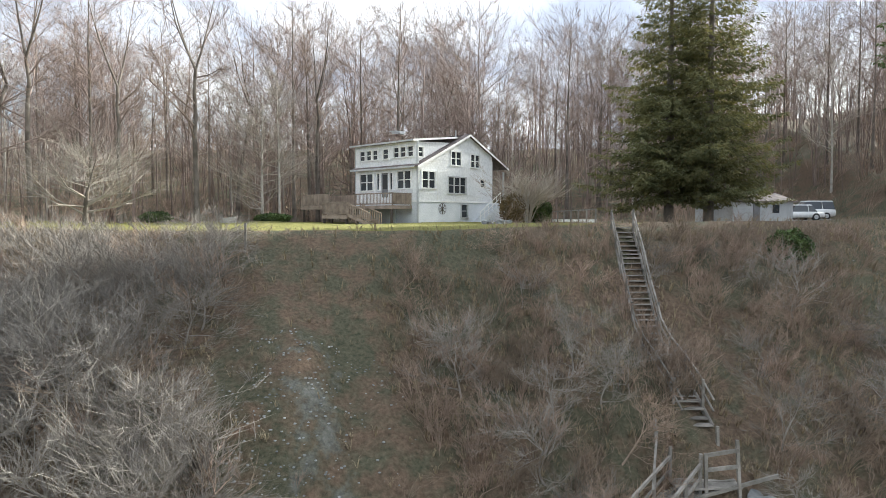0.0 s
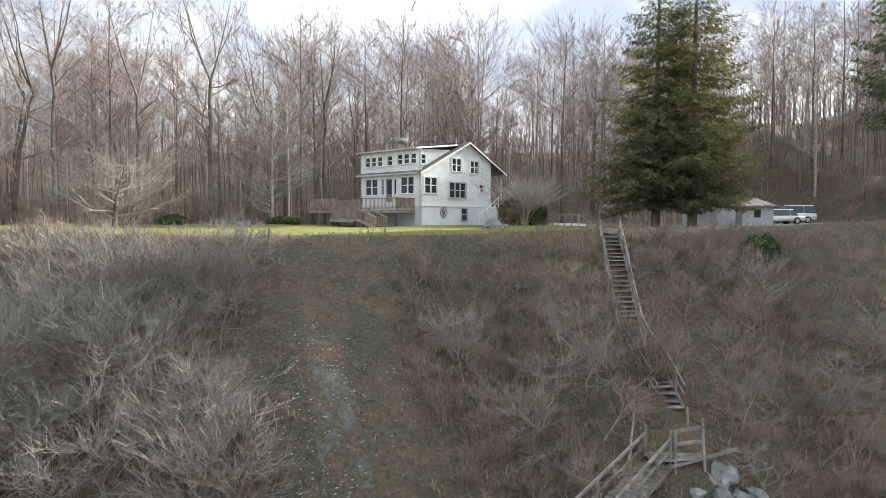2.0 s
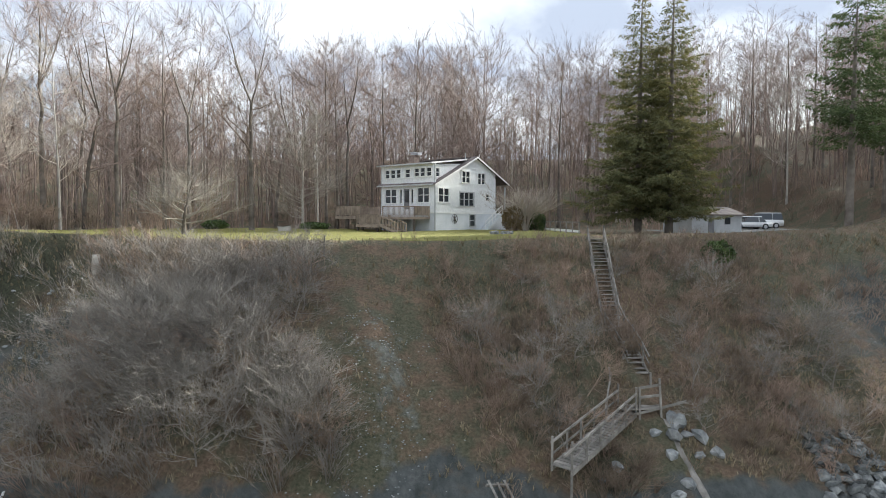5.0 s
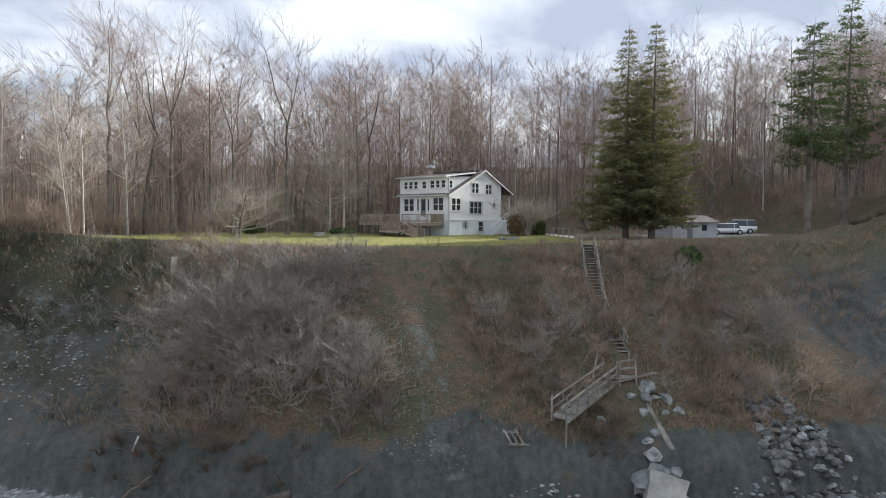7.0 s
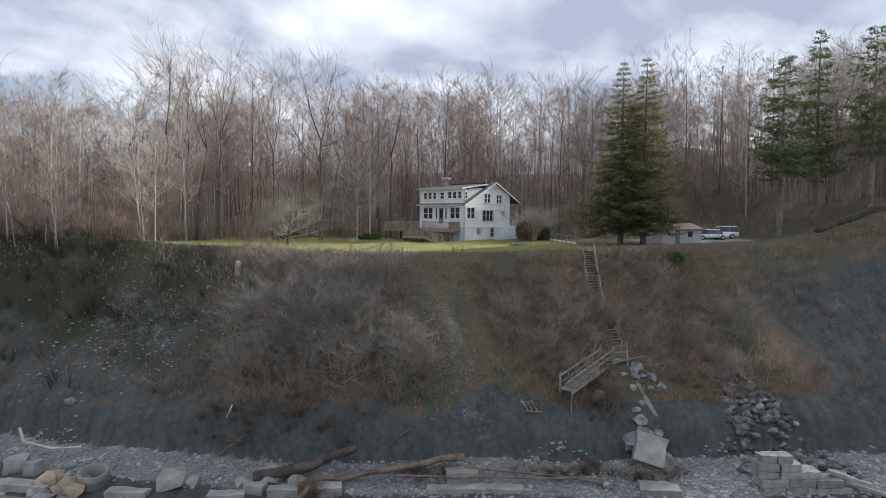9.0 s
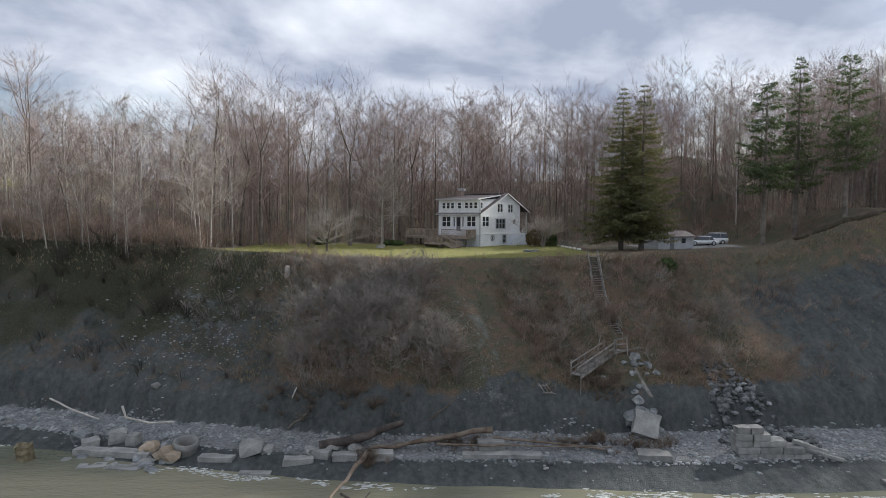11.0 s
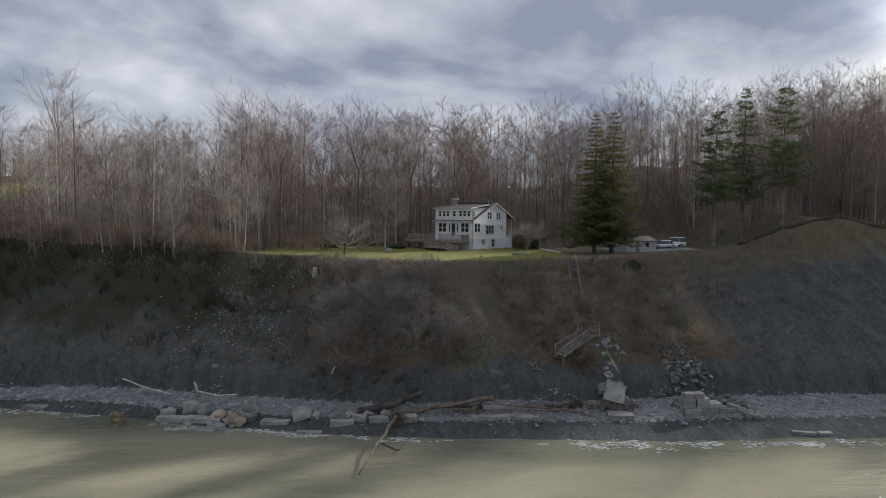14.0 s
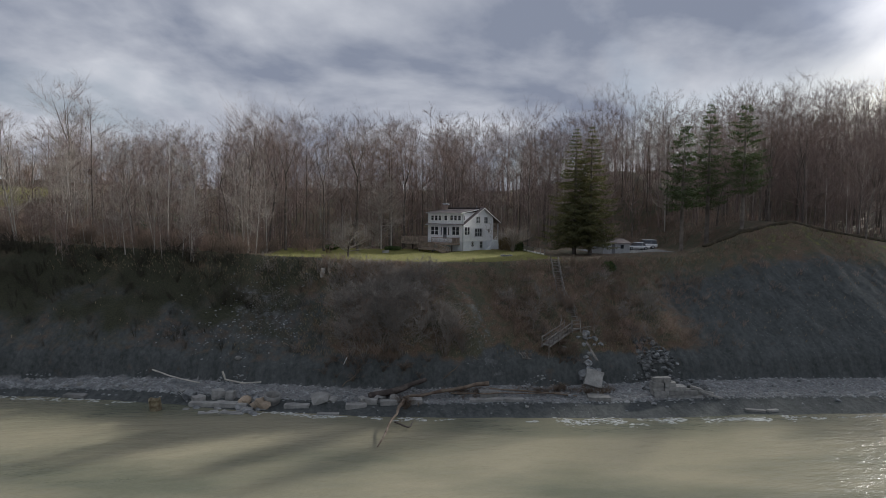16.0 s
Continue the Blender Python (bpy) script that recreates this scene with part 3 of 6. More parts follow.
count = 0
while count < 155:
    x, y = RNG.uniform(-95, 105), RNG.uniform(38, 92)
    if in_clearing(x, y) or (30 < x < 60 and y < 52) or abs(x) > 0.72 * (y + 58):
        continue
    if x < -34 and y < 44 and RNG.random() < 0.5:
        continue
    k = RNG.choice((0, 1, 1, 2, 2, 3, 3, 4, 5)) if y > 46 else RNG.choice((3, 5, 5, 4))
    plant(k, x, y, RNG.uniform(0.8, 1.08) * (0.75 if x < -45 else 1.0))
    count += 1
for i in range(48):
    x = RNG.uniform(-68, -30)
    y = float(np.interp(x, CREST_X, CREST_Y)) + RNG.uniform(-2.5, 6)
    ob = copy_thing(KINDS[RNG.choice((3, 5, 5))], pose(x, y, z_at(x, y) - 0.1, RNG.uniform(0, 16), RNG.uniform(-8, 8), 0) @ pose(0, 0, 0, 0, 0, RNG.uniform(0, 360)) @ Matrix.Scale(RNG.uniform(0.35, 0.75), 4))
plant(1, -60.8, 45.5, 0.98)
# mostly unseen trees right of the view, added to shade the right bluff
for i in range(60):
    x, y = RNG.uniform(76, 125), RNG.uniform(42, 85)
    plant(RNG.choice((0, 1, 2, 4)), x, y, RNG.uniform(0.7, 0.9))
for ob in KINDS:
    drop_thing(ob)


def scatter(name, kinds, spots, material, label, category):
    """Many small copies joined into one object, for what nobody could count."""
    packed = []
    for me in kinds:
        v = np.array(me.v, dtype=np.float64)
        packed.append((v, np.array([(*f, f[-1]) if len(f) == 3 else f for f in me.f]), np.array([len(f) for f in me.f])))
    vs, loops, sizes, base = [], [], [], 0
    for k, x, y, z, s, rz, tx, ty in spots:
        v, f, n = packed[k]
        c, d = math.cos(rz), math.sin(rz)
        w = np.empty_like(v)
        w[:, 0] = x + s * (c * v[:, 0] - d * v[:, 1]) + tx * s * v[:, 2]
        w[:, 1] = y + s * (d * v[:, 0] + c * v[:, 1]) + ty * s * v[:, 2]
        w[:, 2] = z + s * v[:, 2]
        vs.append(w)
        loops.append(f + base)
        sizes.append(n)
        base += len(v)
    vs, f, n = np.concatenate(vs), np.concatenate(loops), np.concatenate(sizes)
    keep = np.ones(f.shape, dtype=bool)
    keep[:, 3] = n == 4
    flat = f[keep]
    me = bpy.data.meshes.new(name)
    me.vertices.add(len(vs))
    me.vertices.foreach_set("co", vs.ravel())
    me.loops.add(len(flat))
    me.loops.foreach_set("vertex_index", flat.astype(np.int32))
    me.polygons.add(len(n))
    me.polygons.foreach_set("loop_start", np.concatenate(([0], np.cumsum(n)[:-1])).astype(np.int32))
    me.materials.append(material)
    me.update(calc_edges=True)
    return tagged(new(name, me), label, category, kind="stuff")


def far_tree(seed, **kw):
    t, c = grow(random.Random(seed), **kw)
    i = len(t.v)
    t.v += c.v
    t.f += [tuple(k + i for k in f) for f in c.f]
    return t


far = [far_tree(40 + k, height=20 + k % 3, radius=0.17, limbs=18, subs=6, twigs=7, clear=0.25, spread=0.3, sides=4, fork=k % 2 == 0, thick=1.8) for k in range(6)]
spots = []
while len(spots) < 390:
    x, y = RNG.uniform(-260, 300), 60 + 140 * RNG.random() ** 1.7
    if in_clearing(x, y) or abs(x + 5) > 0.80 * (y + 62) or (x < -78 and y < 84):
        continue
    spots.append((RNG.randrange(6), x, y, z_at(x, y) - 0.2, RNG.uniform(0.72, 1.05) * (0.75 if x < -50 else 1.0), RNG.uniform(0, 6.28), RNG.uniform(-0.04, 0.04), RNG.uniform(-0.04, 0.04)))
saps = []
for k in range(6):
    rng_, me_ = random.Random(300 + k), Mesh()
    top = Vector((rng_.uniform(-0.05, 0.05), rng_.uniform(-0.05, 0.05), 1))
    me_.tube([Vector((0, 0, -0.02)), top * 0.5 + Vector((rng_.uniform(-0.02, 0.02), 0.01, 0)), top], [0.0075, 0.0055, 0], 3)
    for j in range(9):
        b_ = top * rng_.uniform(0.3, 0.95)
        a_ = rng_.uniform(0, 6.28)
        d_ = Vector((math.cos(a_), math.sin(a_), rng_.uniform(0.5, 1.6))).normalized() * rng_.uniform(0.1, 0.24)
        me_.tube([b_, b_ + d_], [0.003, 0], 3)
        for w_ in range(4):
            c_ = b_ + d_ * rng_.uniform(0.2, 0.9)
            me_.blade(c_, c_ + (d_ + Vector((rng_.uniform(-0.15, 0.15), rng_.uniform(-0.15, 0.15), rng_.uniform(-0.05, 0.15)))) * 0.5, 0.0017, rng_)
    saps.append(me_)
sap_spots = []
while len(sap_spots) < 1700:
    x, y = RNG.uniform(-130, 140), 37 + 75 * RNG.random()
    if in_clearing(x, y) or abs(x + 4) > 0.76 * (y + 60) or (30 < x < 60 and y < 52) or (x < -78 and y < 84):
        continue
    sap_spots.append((RNG.randrange(6), x, y, z_at(x, y), RNG.uniform(5, 13) * (0.75 if x < -45 or y < 46 else 1.0), RNG.uniform(0, 6.28), RNG.uniform(-0.06, 0.06), RNG.uniform(-0.06, 0.06)))
scatter("saplings", saps, sap_spots, M_TWIG, "thin leafless saplings crowding the wood", "saplings")
scatter("far_woods", far, spots, M_TWIG, "dense leafless brown-grey wood on the rising ground", "woods")

# ---- brush on the bluff and along the wood's edge ----


def shrub(seed, height, stems=9, kids=6, twigs=4, arch=0.5, thick=1.0):
    """A leafless many-stemmed bush."""
    rng, me = random.Random(seed), Mesh()
    for s in range(stems):
        a = rng.uniform(0, 6.28)
        out = Vector((math.cos(a), math.sin(a), 0)) * rng.uniform(0.15, 0.75)
        h = height * rng.uniform(0.6, 1.05)
        p0 = Vector((out.x * 0.15, out.y * 0.15, -0.15))
        p1 = p0 + Vector((out.x * 0.35, out.y * 0.35, 0.6)) * h
        p2 = p1 + Vector((out.x * (0.35 + arch), out.y * (0.35 + arch), 0.42 - arch * rng.uniform(0.0, 0.6))) * h
        r = 0.011 * height * thick * rng.uniform(0.6, 1.2)
        me.tube([p0, p1, p2], [r, r * 0.7, 0], 3)
        for k in range(kids):
            t = rng.uniform(0.25, 0.95)
            b = p0.lerp(p1, t * 2) if t < 0.5 else p1.lerp(p2, t * 2 - 1)
            d = ((p2 - p0).normalized() + Vector((rng.uniform(-0.8, 0.8), rng.uniform(-0.8, 0.8), rng.uniform(-0.2, 0.6)))).normalized()
            ln = h * rng.uniform(0.2, 0.45)
            me.tube([b, b + d * ln], [r * 0.5, 0], 3)
            for w in range(twigs):
                b2 = b + d * ln * rng.uniform(0.2, 0.9)
                d2 = (d + Vector((rng.uniform(-0.8, 0.8), rng.uniform(-0.8, 0.8), rng.uniform(-0.2, 0.7)))).normalized()
                me.blade(b2, b2 + d2 * ln * rng.uniform(0.35, 0.75), r * 0.32, rng)
    return me


def tuft(seed, height, blades=9, droop=0.5):
    rng, me = random.Random(seed), Mesh()
    for b in range(blades):
        a = rng.uniform(0, 6.28)
        d = Vector((math.cos(a), math.sin(a), 0))
        s = Vector((-d.y, d.x, 0)) * 0.012
        h = height * rng.uniform(0.5, 1.1)
        p0 = d * rng.uniform(0, 0.12) * height
        p1 = p0 + d * h * 0.2 + Vector((0, 0, h * 0.7))
        p2 = p1 + d * h * droop * rng.uniform(0.3, 1) + Vector((0, 0, h * rng.uniform(-0.2, 0.3)))
        i = len(me.v)
        me.v += [tuple(p0 - s), tuple(p0 + s), tuple(p1 + s * 0.7), tuple(p1 - s * 0.7), tuple(p2)]
        me.f += [(i, i + 1, i + 2, i + 3), (i + 3, i + 2, i + 4)]
    return me


def stair_strip(x, y):
    return 14.0 < y < 31 and abs(x - np.interp(y, (20.2, 23.7, 29.2), (8.5, 8.0, 8.5))) < 0.62


brush = [shrub(60 + k, 1.0, stems=8 + k % 3, kids=5, thick=1.25, arch=0.25 + 0.15 * (k % 4)) for k in range(8)]
brush += [shrub(160 + k, 1.0, stems=8, kids=4, twigs=2, thick=1.1, arch=0.25 + 0.15 * k) for k in range(4)]
spots, spots_grey, grass = [], [], []
while len(spots) + len(spots_grey) < 1650:
    x, y = RNG.uniform(-75, 62), RNG.uniform(12, 40)
    z, s = land(x, y)
    if s < 0.1 or s > 1.6 or stair_strip(x, y):
        continue
    dense = 0.5 + 0.9 * wobble(x, y, 0.16, 21.0)
    size = RNG.uniform(0.7, 1.5)
    chute = abs(x + 4.2 + 5 * (s - 0.4))
    if x < -7 - 4 * (s - 0.4):
        size, dense = RNG.uniform(1.1, 2.6), dense * 0.8
    elif chute < 3.5:
        size, dense = RNG.uniform(0.4, 0.8), dense * (0.12 if chute < 2 else 0.5)
    if x < -20.5 - 1.5 * s + 1.5 * wobble(x, y, 0.3, 35.0) and s < 0.84:
        dense *= 0.45 if s > 0.5 and x < -26 else 0.1
    if x > 19:
        dense *= 0.55 * (1 - smooth(24, 34, x)) + (0.18 if s > 0.5 else 0.03)
    if s > 0.97 and -30 < x < 42:
        dense *= 0.15
    if s > 0.9:
        size *= 0.6
    if RNG.random() > dense:
        continue
    row = (RNG.randrange(8, 12) if x > 16 or x < -26 else RNG.randrange(8), x, y, z, size, RNG.uniform(0, 6.28), RNG.uniform(-0.3, 0.3), RNG.uniform(-0.75, -0.1))
    (spots_grey if x < -6 and RNG.random() < 0.6 else spots).append(row)
for i in range(30):
    spots.append((i % 8, 8.25 + RNG.uniform(-0.9, 0.9), RNG.uniform(20.8, 23.4), 0, RNG.uniform(1.1, 1.9), RNG.uniform(0, 6.28), 0, -0.3))
    spots[-1] = (*spots[-1][:3], z_at(spots[-1][1], spots[-1][2]), *spots[-1][4:])
for i in range(420):
    x, y = RNG.uniform(-80, -20), RNG.uniform(32, 50)
    if in_clearing(x, y) and not (x < -24 and y > 44):
        continue
    spots.append((RNG.randrange(8), x, y, z_at(x, y), RNG.uniform(1.5, 3.6), RNG.uniform(0, 6.28), 0, RNG.uniform(-0.2, 0.1)))
for i in range(260):
    x, y = RNG.uniform(-34, 60), RNG.uniform(58, 75)
    spots.append((RNG.randrange(8, 12), x, y, z_at(x, y), RNG.uniform(1.2, 2.8), RNG.uniform(0, 6.28), 0, 0))
for i in range(110):
    x, y = RNG.uniform(40, 85), RNG.uniform(46, 70)
    spots.append((RNG.randrange(8, 12), x, y, z_at(x, y), RNG.uniform(1.5, 3.4), RNG.uniform(0, 6.28), 0, 0))
for i in range(430):
    x, y = RNG.uniform(-120, 130), RNG.choice((RNG.uniform(60, 125), RNG.uniform(100, 122)))
    if not in_clearing(x, y) and abs(x) < 0.8 * (y + 60) and not (x < -78 and y < 84):
        spots.append((RNG.randrange(8, 12), x, y, z_at(x, y), RNG.uniform(3.0, 6.5), RNG.uniform(0, 6.28), 0, 0))
# same brush in near-black stems: shade below the left crest put into the colour
M_THICKET_SHADED = mat("shaded_thicket_stems", (0.034, 0.032, 0.024), (0.085, 0.074, 0.058), 0.3, 0.9, 0, 5)
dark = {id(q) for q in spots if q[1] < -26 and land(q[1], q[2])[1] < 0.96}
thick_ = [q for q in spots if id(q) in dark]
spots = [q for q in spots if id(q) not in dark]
scatter("thicket", brush, thick_ + [q for q in spots_grey if q[1] < -33], M_THICKET_SHADED, "leafless thicket along the wooded bluff edge, stems coloured dark for shade", "brush")
spots_grey = [q for q in spots_grey if q[1] >= -33]
scatter("brush", brush, spots, M_BRUSH, "leafless reddish-brown brush over the bluff and wood edge", "brush")
scatter("grey_brush", brush, spots_grey, M_BRUSH_GREY, "leafless pale grey brush over the bluff", "brush")
tufts = [tuft(80 + k, 0.6) for k in range(5)]
while len(grass) < 6500:
    x, y = RNG.uniform(-60, 60), RNG.uniform(12, 41)
    z, s = land(x, y)
    if s < 0.12 or s > 2.2 or stair_strip(x, y):
        continue
    keep = 0.8
    if x < -26 and s < 0.75 or x > 22 and s < 0.85:
        keep = 0.04
    if abs(x + 4.2 + 5 * (s - 0.4)) < 3:
        keep *= 0.25
    if s > 1.15:
        keep = 0.35
    if RNG.random() > keep:
        continue
    grass.append((RNG.randrange(5), x, y, z, RNG.uniform(0.4, 0.95) * (0.6 if s > 0.95 else 1), RNG.uniform(0, 6.28), 0, RNG.uniform(-0.5, -0.1)))
scatter("dry_grass", tufts, grass, M_DRYGRASS, "dead straw-coloured grass and weeds on the bluff", "grass")

# large single shrubs on the face
M_BARE = mat("pale_shrub_bark", (0.19, 0.172, 0.152), (0.315, 0.287, 0.255), 0.6, 0.9, 0, 5, rand=0.3)
SHRUBS = []
for k in range(5):
    ob = thing("bare_shrub", Matrix(), "large leafless shrub with pale crooked branches on the bluff", "shrub", "large shrubs on the bluff")
    t_, c_ = grow(random.Random(500 + k), height=2.6, radius=0.05, limbs=22, subs=7, twigs=5, clear=0.06, spread=0.8, fork=True, sides=5, lean=0.5, thick=1.05, rise=(0.0, 0.9))
    part("stem", t_, M_BRUSH_GREY if k < 3 else M_BRUSH, ob)
    part("crown", c_, M_BARE if k < 3 else M_BRUSH, ob)
    SHRUBS.append(ob)
n = 0
while n < 135:
    x, y = RNG.uniform(-21.5, 20), RNG.uniform(14, 30)
    z, s = land(x, y)
    if s < 0.14 or s > 0.86 or stair_strip(x, y) or stair_strip(x + 0.8, y) or abs(x + 4.2 + 5 * (s - 0.4)) < 3 or (x > -7 and RNG.random() < 0.62):
        continue
    copy_thing(SHRUBS[RNG.randrange(3) if x < -6 else RNG.randrange(5)], scaled(x, y, z, RNG.uniform(0.6, 1.15) * (0.75 if x > -6 else 1.0) * (0.7 if s > 0.65 else 1.0), RNG.uniform(0, 360), 0) @ pose(0, 0, 0, RNG.uniform(5, 35), 0, 0))
    n += 1
for ob in SHRUBS:
    drop_thing(ob)

# ---- evergreens ----


def conifer(rng, height, radius, tiers, clear=0.08, droop=0.35, per=6, card=0.26, shape=0.8, tip_up=0.12, dense=1.0, bare=0.0):
    """Trunk and a crown of whorled boughs, each with side sprays of hanging needles."""
    trunk, crown = Mesh(), Mesh()
    trunk.tube([Vector((0, 0, -0.3)), Vector((0.05, 0, height * 0.5)), Vector((0, 0.03, height))], [0.017 * height, 0.010 * height, 0.01], 8)
    for t in range(tiers):
        u = min(0.99, (t + rng.random() * (1.6 if bare else 0.5)) / tiers)
        z = height * (clear + (0.99 - clear) * u)
        reach = radius * (1 - u) ** shape * (0.72 + 0.28 * min(1.0, u / 0.12)) + 0.16
        n = max(4, int(per * (0.7 + 0.5 * (1 - u))))
        turn = rng.uniform(0, 6.28)
        for k in range(n):
            if rng.random() < bare:
                continue
            a = turn + 6.283 * (k + 0.5 * rng.random()) / n
            d = Vector((math.cos(a), math.sin(a), 0))
            side = Vector((-d.y, d.x, 0))
            ln = reach * rng.choice((rng.uniform(0.55, 0.9), rng.uniform(0.85, 1.18)))
            sag = droop * (1.0 - 1.15 * u) * rng.uniform(0.7, 1.3) + (rng.uniform(-0.5, 0.3) if bare else 0.0)
            p0 = Vector((0, 0, z))
            p1 = p0 + d * ln * 0.6 + Vector((0, 0, -sag * ln * 0.6))
            p2 = p0 + d * ln + Vector((0, 0, (-sag * 0.75 + tip_up) * ln))
            crown.tube([p0, p1, p2], [0.02 + 0.02 * (1 - u), 0.018, 0.004], 3)
            m = max(4, int(5.5 * ln * dense) + 3)
            for j in range(2 * m):
                v = 0.12 + 0.88 * (j // 2 + rng.random()) / m
                b = p0.lerp(p1, v / 0.6) if v < 0.6 else p1.lerp(p2, min(1.0, (v - 0.6) / 0.4))
                l2 = (0.40 * ln * (1.05 - v) + 0.22) * rng.uniform(0.6, 1.15)
                d2 = (d * rng.uniform(0.4, 0.9) + side * (1 if j % 2 else -1) * rng.uniform(0.5, 1.0) + Vector((0, 0, rng.uniform(-0.35, 0.05)))).normalized()
                for w in range(max(2, int(l2 / 0.17 * dense))):
                    c = b + d2 * l2 * rng.uniform(0.05, 1.0) + Vector((0, 0, rng.uniform(-0.06, 0.03)))
                    e = (d2 + Vector((rng.uniform(-0.7, 0.7), rng.uniform(-0.7, 0.7), rng.uniform(-0.9, 0.15)))).normalized() * card * rng.uniform(0.6, 1.4)
                    q = e.cross(Vector((rng.uniform(-1, 1), rng.uniform(-1, 1), 1))).normalized() * card * 0.17
                    i = len(crown.v)
                    crown.v += [tuple(c - q * 0.5), tuple(c + e * 0.55 + q), tuple(c + e), tuple(c + e * 0.5 - q)]
                    crown.f.append((i, i + 1, i + 2, i + 3))
    return trunk, crown


def evergreen(name, label, x, y, seed, needles, height, radius, tiers, lift=0.0, **kw):
    ob = thing(name, pose(x, y, z_at(x, y), 0, 0, seed * 40), label, "tree")
    t, c = conifer(random.Random(seed), height, radius, tiers, **kw)
    part("trunk", t, M_BARK, ob, smooth=True)
    part("crown", c, needles, ob)
    return ob


evergreen("spruce_tree", "tall dark green spruce with drooping boughs on the lawn's edge", 15.4, 42.0, 3, M_NEEDLE, 20.8, 6.4, 32, clear=0.10, shape=0.95, droop=0.38, dense=1.25)
evergreen("spruce_tree", "tall dark green spruce with a bare lower trunk", 17.6, 40.8, 4, M_NEEDLE, 20.9, 6.0, 32, clear=0.12, shape=0.95, droop=0.36, dense=1.25)
evergreen("pine_tree", "tall green pine with a ragged crown on a bare trunk", 33.5, 42.0, 6, M_PINE, 21.0, 3.8, 32, clear=0.30, droop=-0.05, per=5, card=0.34, shape=0.5, tip_up=0.1, dense=0.8, bare=0.2)
evergreen("pine_tree", "tallest green pine with a pointed ragged crown", 41.4, 48.5, 7, M_PINE, 24.9, 3.8, 36, clear=0.26, droop=0.0, per=5, card=0.34, shape=0.65, tip_up=0.1, dense=0.8, bare=0.15)
evergreen("pine_tree", "green pine with a broad crown above a bare trunk", 45.2, 44.0, 8, M_PINE, 21.1, 4.2, 32, clear=0.28, droop=-0.05, per=5, card=0.34, shape=0.45, tip_up=0.1, dense=0.8, bare=0.2)

# ---- the house ----
HOUSE = Matrix(((0.669, -0.743, 0, -2.0), (0.743, 0.669, 0, 49.0), (0, 0, 1, 14.4), (0, 0, 0, 1)))
DEPTH, WIDTH, EAVE, RIDGE, MID = 11.9, 7.6, 4.72, 7.62, 6.15
house = thing("house", HOUSE, "white clapboard two-storey lakeside cottage with dark shingle roof", "house")


def panel(outline, holes, to_world, thick, name, material, parent, label=""):
    """An upright sheet with openings cut through it; outline and holes are (u, z) lists."""
    bm = bmesh.new()
    edges = []
    for loop in [outline] + [[(a, c), (b, c), (b, d), (a, d)] for a, c, b, d in holes]:
        vs = [bm.verts.new((u, 0, z)) for u, z in loop]
        edges += [bm.edges.new((vs[i], vs[(i + 1) % len(vs)])) for i in range(len(vs))]
    bmesh.ops.triangle_fill(bm, use_beauty=True, edges=edges, normal=(0, -1, 0))
    out = bmesh.ops.extrude_face_region(bm, geom=bm.faces[:])
    for v in out["geom"]:
        if isinstance(v, bmesh.types.BMVert):
            v.co.y += thick
    bmesh.ops.recalc_face_normals(bm, faces=bm.faces[:])
    me = Mesh()
    me.take(bm, to_world)
    return part(name, me, material, parent, label)


GABLE = Matrix()                                               # u runs along x, outside is -y
FRONT = Matrix(((0, 1, 0, 0), (1, 0, 0, 0), (0, 0, 1, 0), (0, 0, 0, 1)))   # u runs along y, outside is -x


def window(face, u0, z0, u1, z1, lights=1, rows=2, name="window", trim=M_TRIM, parent=None):
    """A framed sash window set in its opening, with a pane a light."""
    w = part(name, Mesh(), trim, parent or house)
    fr = Mesh()
    t = 0.11
    fr.box((u0 - t, -0.05, z1), (u1 + t, 0.06, z1 + t), face)
    fr.box((u0 - t, -0.05, z0), (u0, 0.06, z1), face)
    fr.box((u1, -0.05, z0), (u1 + t, 0.06, z1), face)
    step = (u1 - u0) / lights
    for k in range(1, lights):
        fr.box((u0 + k * step - 0.05, -0.03, z0), (u0 + k * step + 0.05, 0.06, z1), face)
    bars = Mesh()
    for k in range(lights):
        a, b = u0 + k * step, u0 + (k + 1) * step
        for r in range(1, rows):
            z = z0 + (z1 - z0) * r / rows
            bars.box((a, 0.0, z - 0.03), (b, 0.06, z + 0.03), face)
        pane = Mesh()
        pane.box((a, 0.07, z0), (b, 0.085, z1), face)
        part("pane", pane, M_GLASS, w)
    part("frame", fr, trim, w)
    if bars.v:
        part("glazing_bar", bars, trim, w)
    sill = Mesh()
    sill.box((u0 - t - 0.04, -0.10, z0 - 0.09), (u1 + t + 0.04, 0.06, z0), face)
    part("sill", sill, trim, w)
    return w


UPPER_FRONT = [(6.32, 5.42, 6.92, 6.18), (5.50, 5.42, 6.08, 6.18), (4.70, 5.42, 5.28, 6.18), (3.38, 5.42, 4.0, 6.18), (2.12, 5.46, 2.70, 6.22), (1.32, 5.46, 1.90, 6.22), (0.48, 5.46, 1.06, 6.22)]
LOWER_FRONT = [(5.32, 2.86, 6.92, 4.22), (0.76, 2.92, 2.28, 4.28)]
SIDELIGHTS = [(4.5, 2.86, 4.78, 4.2), (2.88, 2.86, 3.16, 4.2)]
DOORWAY = (3.46, 2.22, 4.28, 4.24)
GARAGE = (0.70, 0.06, 2.62, 1.76)
LOWER_SIDE = [(0.48, 2.95, 1.98, 4.25), (3.66, 2.62, 5.86, 3.92), (7.92, 3.24, 8.52, 3.86)]
UPPER_SIDE = [(4.0, 4.98, 5.22, 6.08), (6.58, 4.92, 7.76, 6.0)]
BASE_SIDE = [(5.34, 0.56, 6.14, 1.64)]

